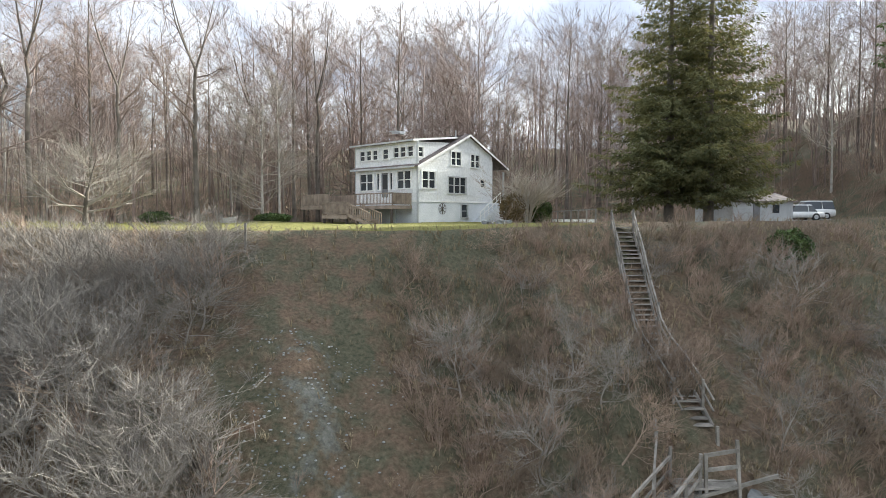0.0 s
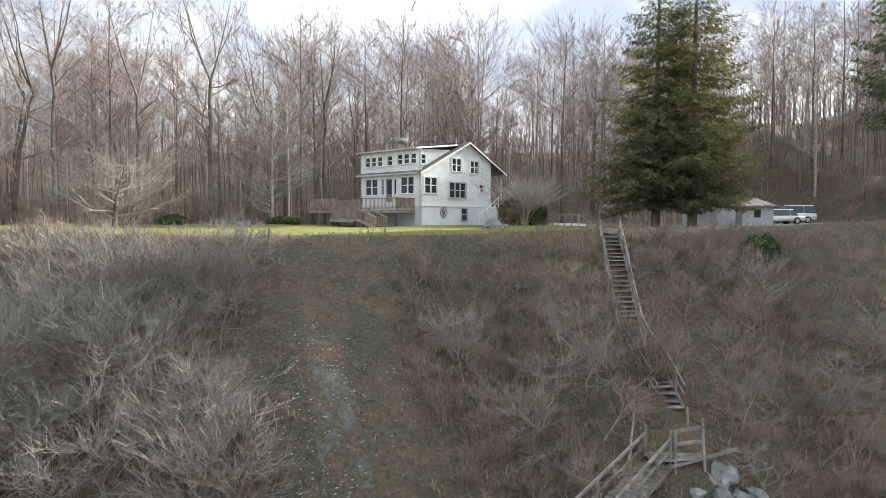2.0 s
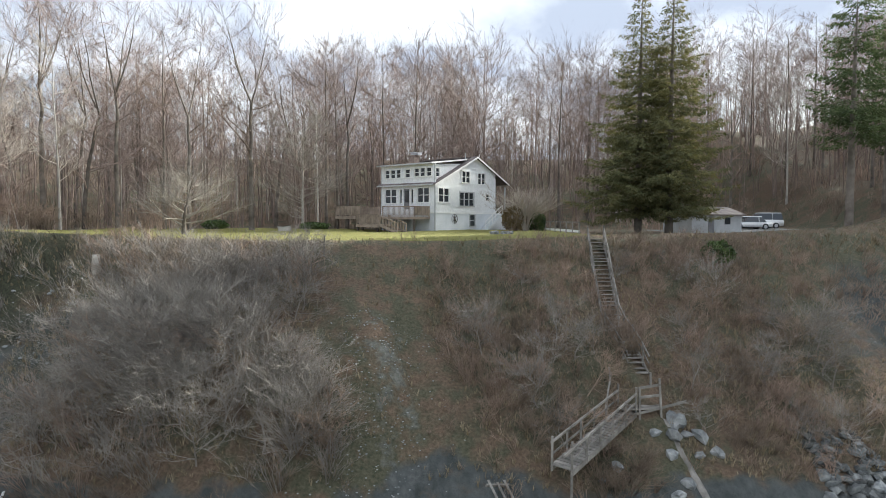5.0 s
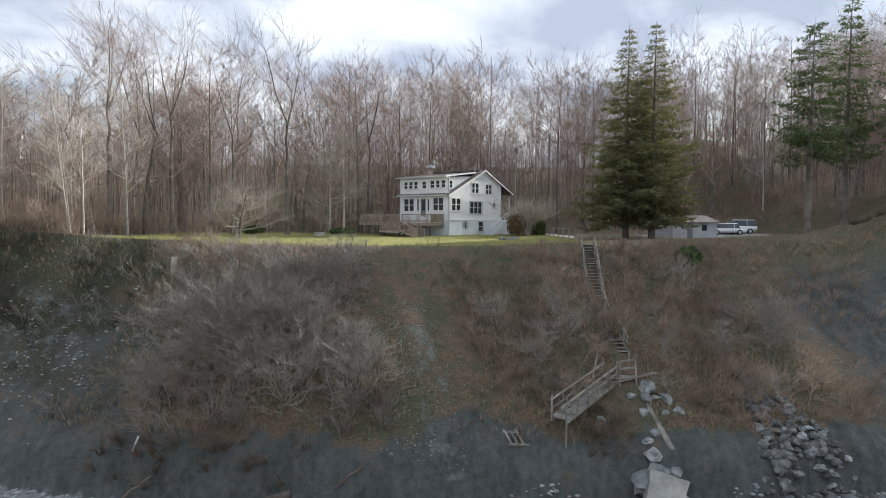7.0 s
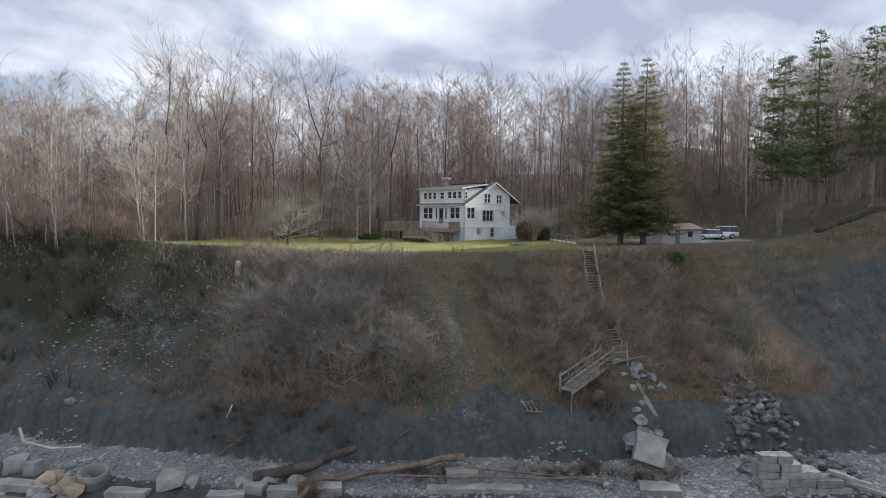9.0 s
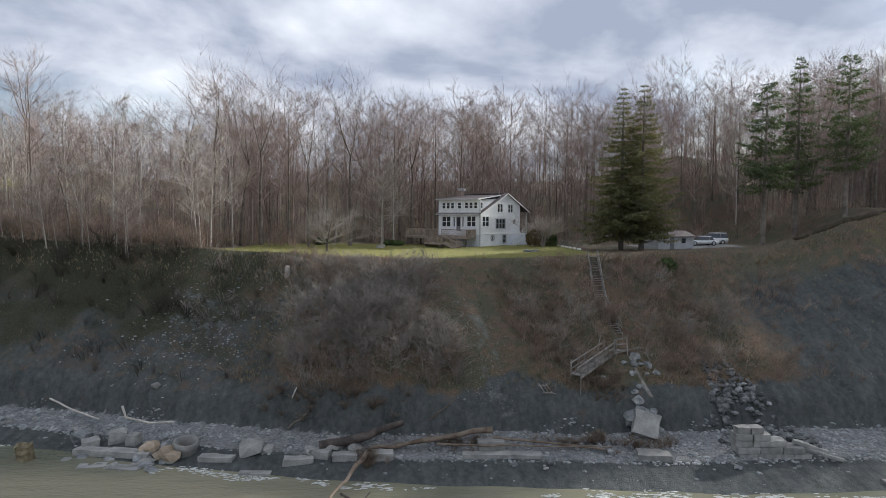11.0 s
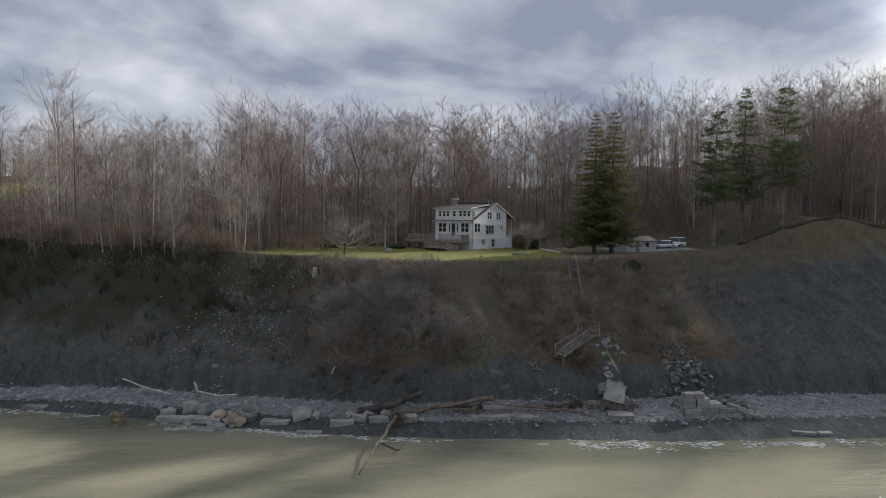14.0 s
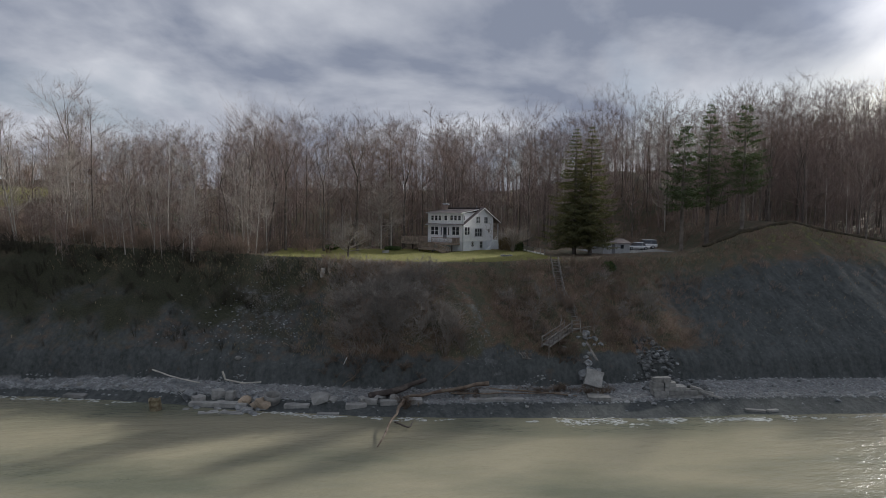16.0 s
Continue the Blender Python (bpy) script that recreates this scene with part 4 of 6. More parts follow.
panel([(0, -0.6), (WIDTH, -0.6), (WIDTH, 1.86), (0, 1.86)], [GARAGE], FRONT, 0.22, "foundation_wall", M_BASEMENT, house, "pale painted masonry foundation")
panel([(0.22, -0.6), (DEPTH - 0.2, -0.6), (DEPTH - 0.2, 1.86), (0.22, 1.86)], BASE_SIDE, GABLE, 0.22, "foundation_wall", M_BASEMENT, house, "pale painted masonry foundation")
panel([(0, 1.864), (WIDTH, 1.864), (WIDTH, 6.62), (0, 6.62)], UPPER_FRONT + LOWER_FRONT + SIDELIGHTS + [DOORWAY], Matrix.Translation((-0.03, 0, 0)) @ FRONT, 0.16, "wall", M_WHITE, house)
panel([(0.13, 1.864), (9.6, 1.864), (9.6, RIDGE - (9.6 - MID) * 0.4715), (MID, RIDGE - 0.02), (0.13, EAVE)], LOWER_SIDE + UPPER_SIDE, Matrix.Translation((0, -0.03, 0)), 0.16, "wall", M_WHITE, house)
back = Mesh()
back.box((0.3, WIDTH - 0.16, -0.5), (DEPTH - 0.1, WIDTH - 0.004, EAVE))
back.box((9.44, 0.13, 1.864), (9.6, WIDTH - 0.17, EAVE))
part("wall", back, M_WHITE, house)
inner = Mesh()
inner.box((0.3, 0.35, 1.7), (9.4, WIDTH - 0.2, 1.86))
inner.box((0.3, 0.35, 4.5), (9.4, WIDTH - 0.2, 4.6))
part("floor_deck", inner, M_DECK, house)
# dormer cheek
panel([(0.16, EAVE + 0.08), (4.55, 6.88), (0.16, 6.62)], [(0.42, 5.45, 0.98, 6.2)], Matrix.Translation((0, 0.35, 0)), 0.12, "dormer_cheek", M_WHITE, house)
window(Matrix.Translation((0, 0.35, 0)), 0.42, 5.45, 0.98, 6.2)
for w in UPPER_FRONT:
    window(Matrix.Translation((-0.03, 0, 0)) @ FRONT, *w)
for w in LOWER_FRONT:
    window(Matrix.Translation((-0.03, 0, 0)) @ FRONT, *w, lights=2)
for w in SIDELIGHTS:
    window(Matrix.Translation((-0.03, 0, 0)) @ FRONT, *w, rows=1, name="sidelight")
for i, w in enumerate(LOWER_SIDE):
    window(Matrix.Translation((0, -0.03, 0)), *w, lights=(2, 3, 1)[i], trim=M_TRIM if i != 1 else M_FARWALL)
for w in UPPER_SIDE:
    window(Matrix.Translation((0, -0.03, 0)), *w, lights=2)
window(Matrix.Identity(4), *BASE_SIDE[0], rows=2, trim=M_FARWALL)

door = Mesh()
door.box((3.46, 0.05, 2.22), (4.28, 0.10, 4.24), FRONT)
d_ob = part("front_door", door, M_DOOR, house, "dark glazed front door")
pane = Mesh()
pane.box((3.6, 0.035, 2.9), (4.14, 0.05, 4.1), FRONT)
part("pane", pane, M_GLASS, d_ob)
g_ob = part("garage_door", Mesh(), M_BASEMENT, house, "pale double basement door with small lights")
for a, b in ((0.70, 1.655), (1.665, 2.62)):
    leaf = Mesh()
    leaf.box((a, 0.08, 0.06), (b, 0.12, 1.76), FRONT)
    for z0, z1 in ((0.2, 0.75), (0.85, 1.6)):
        leaf.box((a + 0.12, 0.06, z0), (b - 0.12, 0.08, z1), FRONT, 0.008)
    part("leaf", leaf, M_BASEMENT, g_ob)
# trim boards
for name, lo, hi in (("corner_board", (-0.055, -0.055, -0.1), (0.09, 0.09, 6.6)), ("belt_board", (0.1, -0.06, 1.80), (9.6, -0.031, 1.93)), ("belt_board", (-0.06, 0.1, 1.80), (-0.031, WIDTH, 1.93)), ("seam_board", (2.24, -0.055, 1.94), (2.34, -0.031, 4.5)), ("corner_board", (-0.055, WIDTH - 0.06, -0.1), (0.05, WIDTH + 0.03, 6.6))):
    b = Mesh()
    b.box(lo, hi)
    part(name, b, M_FARWALL if name == "corner_board" else M_TRIM, house)


def slab(pts, thick, name, material, parent, label=""):
    """A sloping sheet through the given outline, with thickness."""
    me = Mesh()
    n = len(pts)
    me.v = [tuple(p) for p in pts] + [(p[0], p[1], p[2] - thick) for p in pts]
    me.f = [tuple(range(n)), tuple(reversed(range(n, 2 * n)))] + [(i, n + i, n + (i + 1) % n, (i + 1) % n) for i in range(n)]
    return part(name, me, material, parent, label)


R = 0.4715
roof = slab([(MID, -0.35, RIDGE + 0.12), (11.75, -0.35, RIDGE + 0.12 - 5.6 * R), (11.75, WIDTH + 0.3, RIDGE + 0.12 - 5.6 * R), (MID, WIDTH + 0.3, RIDGE + 0.12)], 0.12, "roof", M_ROOF, house)
slab([(-0.35, -0.35, RIDGE + 0.12 - 6.5 * R), (MID, -0.35, RIDGE + 0.12), (MID, 0.34, RIDGE + 0.12), (-0.35, 0.34, RIDGE + 0.12 - 6.5 * R)], 0.12, "roof", M_ROOF, house)
slab([(-0.35, 0.345, RIDGE + 0.12 - 6.5 * R), (0.35, 0.345, RIDGE + 0.12 - 5.8 * R), (0.35, WIDTH + 0.3, RIDGE + 0.12 - 5.8 * R), (-0.35, WIDTH + 0.3, RIDGE + 0.12 - 6.5 * R)], 0.1, "skirt_roof", M_ROOF, house)
slab([(-0.4, 0.1, 6.74), (5.6, 0.1, RIDGE - 0.14), (5.6, WIDTH + 0.3, RIDGE - 0.14), (-0.4, WIDTH + 0.3, 6.74)], 0.12, "dormer_roof", M_ROOF, house)
for a, b in (((-0.35, -0.37, RIDGE - 0.02 - 6.5 * R), (MID, -0.37, RIDGE - 0.02)), ((MID, -0.37, RIDGE - 0.02), (11.75, -0.37, RIDGE - 0.02 - 5.6 * R)), ((-0.4, 0.085, 6.66), (4.9, 0.085, 7.33))):
    b_ = Mesh()
    b_.beam(a, b, 0.04, 0.15)
    part("rake_board", b_, M_TRIM, house)
gut = Mesh()
gut.beam((-0.42, 0.1, 6.66), (-0.42, WIDTH + 0.3, 6.66), 0.06, 0.14)
gut.beam((-0.38, 0.0, 4.58), (-0.38, WIDTH + 0.3, 4.58), 0.08, 0.14)
part("gutter", gut, M_FARWALL, house, "grey painted gutter and fascia")
ch = Mesh()
ch.box((4.0, 6.75, 6.4), (4.8, 7.5, 8.0), None, 0.02)
ch.box((3.92, 6.67, 8.0), (4.88, 7.58, 8.14), None, 0.02)
chim = part("chimney", ch, M_BRICK, house, "short brick chimney with a metal cap")
cap = Mesh()
cap.box((4.1, 6.3, 8.14), (4.7, 7.4, 8.4), None, 0.03)
cap.box((3.98, 6.7, 8.4), (4.82, 7.54, 8.46))
part("cap", cap, M_FARWALL, chim)
pipe = Mesh()
pipe.tube([Vector((6.0, 1.2, 7.5)), Vector((6.0, 1.2, 8.15))], [0.06, 0.06], 8, True)
part("vent_pipe", pipe, M_FARWALL, house)
# compass star on the foundation
star = Mesh()
for k in range(8):
    a = math.pi * k / 4
    star.beam((2.9, -0.02, 1.27), (2.9 + 0.42 * math.cos(a), -0.02, 1.27 + 0.42 * math.sin(a)), 0.03, 0.07, (0, 1, 0))
star.tube([Vector((2.9 + 0.45 * math.cos(a), -0.02, 1.27 + 0.45 * math.sin(a))) for a in np.linspace(0, 2 * math.pi, 25)], [0.022] * 25, 4)
part("wheel_ornament", star, M_DARKWOOD, house, "dark wheel-shaped wall ornament")
# side porch
po = Mesh()
po.box((9.6, 0.05, 1.72), (11.7, 3.2, 1.86))
part("porch_floor", po, M_DECK, house)
for x, y in ((9.75, 0.12), (11.55, 0.12), (11.55, 3.0)):
    p_ = Mesh()
    p_.box((x - 0.07, y - 0.07, 1.86), (x + 0.07, y + 0.07, 4.75 if x > 10 else 5.6), None, 0.01)
    part("porch_post", p_, M_FARWALL, house)
for k in range(10):
    st = Mesh()
    st.box((6.75 + 0.285 * k, -1.0, 0.17 * k - 0.1), (7.06 + 0.285 * k, -0.06, 0.17 * k + 0.17))
    part("side_step", st, M_BASEMENT, house)
rl = Mesh()
for k in range(0, 11, 2):
    rl.beam((6.8 + 0.285 * k, -0.95, 0.17 * k), (6.8 + 0.285 * k, -0.95, 0.17 * k + 1.0), 0.05, 0.05, (1, 0, 0))
rl.beam((6.7, -0.95, 0.98), (9.7, -0.95, 2.75), 0.06, 0.07)
rl.beam((6.7, -0.95, 0.55), (9.7, -0.95, 2.30), 0.05, 0.05)
part("stair_rail", rl, M_TRIM, house, "white painted stair rail")

# ---- deck and balcony against the house ----
deck = thing("deck", HOUSE, "weathered brown timber deck with stairs before the cottage", "deck")


def boards(x0, x1, y0, y1, z, name, parent, n):
    for k in range(n):
        b = Mesh()
        a = x0 + (x1 - x0) * k / n
        b.box((a, y0, z - 0.04), (a + (x1 - x0) / n - 0.012, y1, z))
        part(name, b, M_DECK, parent)


def fascia(x0, x1, y0, y1, z, parent):
    for lo, hi in (((x0, y0, z - 0.28), (x0 + 0.05, y1, z - 0.041)), ((x1 - 0.05, y0, z - 0.28), (x1, y1, z - 0.041)), ((x0 + 0.052, y0, z - 0.28), (x1 - 0.052, y0 + 0.05, z - 0.041)), ((x0 + 0.052, y1 - 0.05, z - 0.28), (x1 - 0.052, y1, z - 0.041))):
        b = Mesh()
        b.box(lo, hi)
        part("rim_board", b, M_DECK, parent)


def railing(a, b, parent, h=0.95, gap=0.13, slat=0.035, tall=False):
    """Posts, two rails and balusters from a to b."""
    a, b = Vector(a), Vector(b)
    n = max(2, int((b - a).length / gap))
    d = b - a
    up = Vector((0, 0, 1))
    for e in (a, b):
        p = Mesh()
        p.beam(e, e + up * (h + (0.25 if tall else 0.05)), 0.09, 0.09, (1, 0, 0))
        part("post", p, M_DECK, parent)
    for z in (h, 0.12):
        r = Mesh()
        r.beam(a + up * z, b + up * z, 0.06, 0.09)
        part("rail", r, M_DECK, parent)
    for k in range(1, n):
        q = Mesh()
        e = a + d * k / n
        q.beam(e + up * 0.12, e + up * h, slat, slat, (1, 0, 0))
        part("baluster", q, M_DECK, parent)


boards(-2.2, -0.06, 0.6, 5.18, 1.50, "board", deck, 10)
fascia(-2.2, -0.06, 0.6, 5.18, 1.50, deck)
boards(-3.4, -0.06, 5.2, 11.0, 1.50, "board", deck, 14)
fascia(-3.4, -0.06, 5.2, 11.0, 1.50, deck)
boards(-5.2, -3.42, 2.4, 5.6, 0.74, "board", deck, 9)
fascia(-5.2, -3.42, 2.4, 5.6, 0.74, deck)
railing((-2.15, 0.65, 1.5), (-2.15, 5.1, 1.5), deck, gap=0.17)
railing((-0.15, 0.65, 1.5), (-2.15, 0.65, 1.5), deck, gap=0.1, slat=0.06)
railing((-3.35, 7.0, 1.5), (-3.35, 10.95, 1.5), deck, gap=0.10, slat=0.075, tall=True)
railing((-3.35, 10.95, 1.5), (-0.1, 10.95, 1.5), deck, gap=0.10, slat=0.075)
railing((-0.12, 7.75, 1.5), (-0.12, 10.9, 1.5), deck, gap=0.10, slat=0.075)
railing((-5.15, 2.45, 0.74), (-5.15, 5.55, 0.74), deck, gap=0.11, slat=0.06)
railing((-5.15, 5.55, 0.74), (-3.45, 5.55, 0.74), deck, gap=0.11, slat=0.06)
for k in range(3):
    t = Mesh()
    t.box((-3.42 + 0.25 * k - 0.27, 5.25, 0.74 + 0.19 * k), (-3.42 + 0.25 * k, 6.9, 0.78 + 0.19 * k + 0.12))
    part("step", t, M_DECK, deck)
for k in range(5):
    t = Mesh()
    t.box((-5.15, 2.38 - 0.5 * (k + 1), 0.60 - 0.15 * k), (-4.0, 2.38 - 0.5 * k, 0.65 - 0.15 * k))
    part("step", t, M_DECK, deck)
for x in (-5.15, -4.0):
    sr = Mesh()
    sr.beam((x, 2.4, 1.62), (x, -0.1, 0.85), 0.07, 0.10)
    sr.beam((x, 2.4, 0.72), (x, -0.1, -0.02), 0.06, 0.22)
    for k in range(13):
        y = 2.3 - 0.2 * k
        sr.beam((x, y, 0.72 - 0.0615 * k * 1.2), (x, y, 1.58 - 0.0615 * k), 0.05, 0.05, (1, 0, 0))
    part("stair_rail", sr, M_DECK, deck)
for x, y in ((-2.1, 0.8), (-2.1, 4.9), (-3.2, 6.9), (-3.2, 10.8), (-0.4, 10.8), (-5.1, 2.6), (-5.1, 5.4), (-3.5, 2.6)):
    p = Mesh()
    p.box((x - 0.08, y - 0.08, -0.5), (x + 0.08, y + 0.08, 1.22 if x > -3.45 else 0.46))
    part("support_post", p, M_DARKWOOD, deck)

# ---- long stair down the bluff ----
stair = thing("bluff_stair", Matrix(), "steep weathered wooden stair with pole rails down the bluff", "stair")
S0, S1 = Vector((8.5, 29.2, 14.5)), Vector((8.5, 20.2, 7.1))
run = S1 - S0


def stair_x(y):
    """The stair bends where its lower flight starts."""
    return float(np.interp(y, (20.2, 23.7, 29.2), (8.5, 8.0, 8.5)))


for k in range(36):
    c = S0 + run * (k / 35)
    c.x = stair_x(c.y)
    g_ = z_at(c.x, c.y)
    t = Mesh()
    t.box((c.x - 0.48, c.y - 0.14, max(c.z, g_ + 0.05) - 0.04), (c.x + 0.48, c.y + 0.14, max(c.z, g_ + 0.05)))
    part("tread", t, M_GREYWOOD, stair)


def stair_z(y):
    p = S0 + run * ((y - S0.y) / run.y)
    p.x = stair_x(y)
    return p.x, max(p.z, z_at(p.x, y) + 0.05)


for sx in (-0.52, 0.52):
    for lift, name in ((-0.05, "stringer"), (0.82, "rail"), (0.45, "rail")):
        m_ = Mesh()
        pts = []
        for k in range(11):
            y = S0.y + run.y * k / 10
            x, z = stair_z(y)
            pts.append(Vector((x + sx + 0.05 * wobble(y, lift, 0.7), y, z + lift + 0.06 * wobble(y, lift + sx, 0.5, 2.0))))
        m_.tube(pts, [0.036 if name == "rail" else 0.06] * 11, 6, True)
        part(name, m_, M_GREYWOOD, stair)
    for k in range(8):
        y = S0.y + run.y * (k + 0.1) / 7.6
        x, z = stair_z(y)
        p = Mesh()
        p.beam((x + sx, y, z - 0.7), (x + sx + 0.06 * wobble(k, sx, 1.3), y, z + 0.92 + 0.12 * wobble(k, sx, 0.9, 3.0)), 0.075, 0.075, (1, 0, 0))
        part("post", p, M_GREYWOOD, stair)

# ---- landing and broken gangway below the stair ----
gang = thing("gangway", Matrix(), "broken grey wooden gangway hanging from a landing off the slope", "gangway")
DROP = Vector((-0.75, 0, -0.42))
P, Q = Vector((7.4, 18.4, 6.7)), Vector((3.4, 13.9, 5.75))
for k in range(8):
    b = Mesh()
    y = 18.0 + 0.235 * k
    b.beam(Vector((7.75, y, 7.27)) + DROP, Vector((9.75, y + 0.12, 7.3 + 0.03 * wobble(k, 0, 1.7))) + DROP, 0.21, 0.045)
    part("plank", b, M_GREYWOOD, gang)
way = (Q - P)
side = Vector((-way.y, way.x, 0)).normalized()
for k in range(26):
    c = P + way * ((k + 0.5) / 26)
    b = Mesh()
    j = 0.05 * wobble(k, 1, 1.3)
    b.beam(c - side * (0.5 + j), c + side * (0.5 - j), 0.29, 0.04)
    part("plank", b, M_GREYWOOD, gang)
for q in (-0.46, 0.46):
    b = Mesh()
    b.beam(P + side * q - Vector((0, 0, 0.13)), Q + side * q - Vector((0, 0, 0.13)), 0.08, 0.2)
    part("joist", b, M_GREYWOOD, gang)
    b = Mesh()
    b.beam(P + side * q + Vector((0, 0, 0.88)), Q + side * q * 1.1 + Vector((0, 0, 0.92)) + way * (0.12 if q > 0 else 0), 0.07, 0.09)
    part("rail", b, M_GREYWOOD, gang)
    b = Mesh()
    b.beam(P + side * q + Vector((0, 0, 0.46)), Q + side * q + Vector((0, 0, 0.45)), 0.05, 0.08)
    part("rail", b, M_GREYWOOD, gang)
    for k in range(6):
        c = P + way * (k / 5) + side * q
        b = Mesh()
        low = 1.5 if (k == 5 and q > 0) else 0.25
        b.beam(c - Vector((0, 0, low)), c + Vector((0.05 * wobble(k, q, 2.0), 0, 0.94 + 0.25 * (k in (0, 5)))), 0.085, 0.085, (1, 0, 0))
        part("post", b, M_GREYWOOD, gang)
for a, b_ in (((9.75, 18.05, 5.9), (9.55, 18.05, 8.75)), ((7.75, 19.6, 7.0), (7.65, 19.7, 8.85)), ((8.65, 18.0, 6.6), (8.6, 18.0, 8.35)), ((9.75, 19.7, 6.8), (9.7, 19.7, 8.6))):
    b = Mesh()
    b.beam(Vector(a) + DROP, Vector(b_) + DROP, 0.09, 0.09, (1, 0, 0))
    part("post", b, M_GREYWOOD, gang)
for a, b_ in (((8.6, 18.0, 8.3), (9.6, 18.03, 8.45)), ((8.6, 18.0, 7.85), (9.6, 18.03, 7.95)), ((8.2, 17.9, 7.02), (10.9, 18.2, 7.6)), ((7.7, 19.6, 8.6), (6.9, 17.6, 7.4))):
    b = Mesh()
    b.beam(Vector(a) + DROP, Vector(b_) + DROP, 0.07, 0.11)
    part("rail", b, M_GREYWOOD, gang)


def crooked(pts, r0, r1, seed, sides=8, bend=0.12, n=9):
    """A log or limb through the given points with knots and an uneven girth."""
    rng, me = random.Random(seed), Mesh()
    q, rr = [], []
    pts = [Vector(p) for p in pts]
    for i in range(n + 1):
        t = i / n * (len(pts) - 1)
        k = min(int(t), len(pts) - 2)
        p = pts[k].lerp(pts[k + 1], t - k)
        if 0 < i < n:
            p = p + Vector((rng.uniform(-1, 1), rng.uniform(-1, 1), rng.uniform(-0.5, 0.5))) * bend
        q.append(p)
        rr.append((r0 + (r1 - r0) * i / n) * rng.uniform(0.88, 1.12))
    me.tube(q, rr, sides, True)
    return me


def log(name, pts, r0, r1, seed, material, label, category="log", **kw):
    return tagged(part(name, crooked(pts, r0, r1, seed, **kw), material, None, label, True), label, category)


log("log", ((9.0, 18.2, 6.3), (9.5, 16.5, 4.9), (10.0, 14.9, 3.6)), 0.24, 0.2, 1, M_GREYWOOD, "grey fallen log leaning below the gangway landing", bend=0.03)
log("log", ((8.7, 18.0, 6.1), (8.9, 16.3, 4.4), (9.1, 14.9, 2.4)), 0.18, 0.15, 2, M_DARKWOOD, "dark fallen pole leaning on the bank", bend=0.04)

# ---- stones, concrete and drift on the beach ----


def rock_mesh(seed, flat=0.7, rough=0.3, cuts=2, boxy=0.0):
    bm = bmesh.new()
    bmesh.ops.create_icosphere(bm, subdivisions=cuts, radius=0.5)
    for v in bm.verts:
        d = v.co.normalized()
        k = 1 + rough * noise.noise(d * 1.6 + Vector((seed * 7.3, 0, 0))) + 0.12 * noise.noise(d * 4 + Vector((0, seed * 3.1, 0)))
        c = v.co * k
        if boxy:
            m_ = max(abs(d.x), abs(d.y), abs(d.z))
            c = c.lerp(c / m_ * 0.8, boxy)
        v.co = Vector((c.x, c.y, c.z * flat))
    me = Mesh()
    me.take(bm)
    return me


ROCKS = [rock_mesh(k, 0.6 + 0.1 * (k % 4), 0.6, 2 if k % 3 < 2 else 1, 0.8 * (k % 3) / 2) for k in range(9)]
ROCK_DATA = [(m_.data("boulder", M_STONE), m_.data("boulder", M_CONCRETE), m_.data("boulder", M_TAN), m_.data("boulder", M_SLATE)) for m_ in ROCKS]


def rock(x, y, size, k=0, tone=0, sx=1.0, name="boulder", label="rough grey boulder on the shingle", group="boulders on the beach", lift=0.15, z=None):
    ob = new(name, ROCK_DATA[k][tone])
    ob.matrix_world = pose(x, y, (z_at(x, y) if z is None else z) + size * lift, RNG.uniform(-28, 28), RNG.uniform(-28, 28), RNG.uniform(0, 360)) @ Matrix.Diagonal((size * sx, size, size, 1))
    return tagged(ob, label, "stone", group)


def block(x, y, z, lx, ly, lz, rz=0.0, rx=0.0, ry=0.0, label="weathered grey concrete block on the beach", group="concrete blocks"):
    bm = bmesh.new()
    bmesh.ops.create_cube(bm, size=1)
    bmesh.ops.subdivide_edges(bm, edges=bm.edges[:], cuts=2, use_grid_fill=True)
    for v in bm.verts:
        v.co = Vector((v.co.x * lx, v.co.y * ly, v.co.z * lz))
        v.co += 0.09 * noise.noise_vector(v.co * 1.7 + Vector((x, y, z)))
    me = Mesh()
    me.take(bm)
    ob = new("concrete_block", me.data("concrete_block", M_CONCRETE))
    ob.matrix_world = pose(x, y, z + lz / 2, rx, ry, rz)
    return tagged(ob, label, "block", group)


# stepped stack of old breakwater blocks
STACK = "stacked breakwater blocks"
for row, (xa, xb, n) in enumerate(((14.9, 20.4, 4), (14.8, 19.9, 3), (14.7, 18.6, 3), (14.7, 17.4, 2), (14.9, 16.9, 2))):
    w = (xb - xa) / n
    for k in range(n):
        block(xa + (k + 0.5) * w, 10.2 + 0.12 * wobble(row, k, 1.7) + 0.05 * row, 0.42 + 0.47 * row, w - 0.05, 1.3 - 0.1 * row, 0.45, 2 * wobble(k, row, 2.1), 0, 1.5 * wobble(k, row, 1.1), "stacked grey concrete block of a ruined breakwater", STACK)
for x, y, z, rz, ry in ((20.6, 10.1, 1.2, -8, 17), (21.3, 9.5, 0.8, -20, 12), (21.0, 10.7, 1.0, 10, 20)):
    block(x, y, z, 2.6, 0.35, 0.2, rz, 0, ry, "fallen concrete beam leaning on the block stack", STACK)
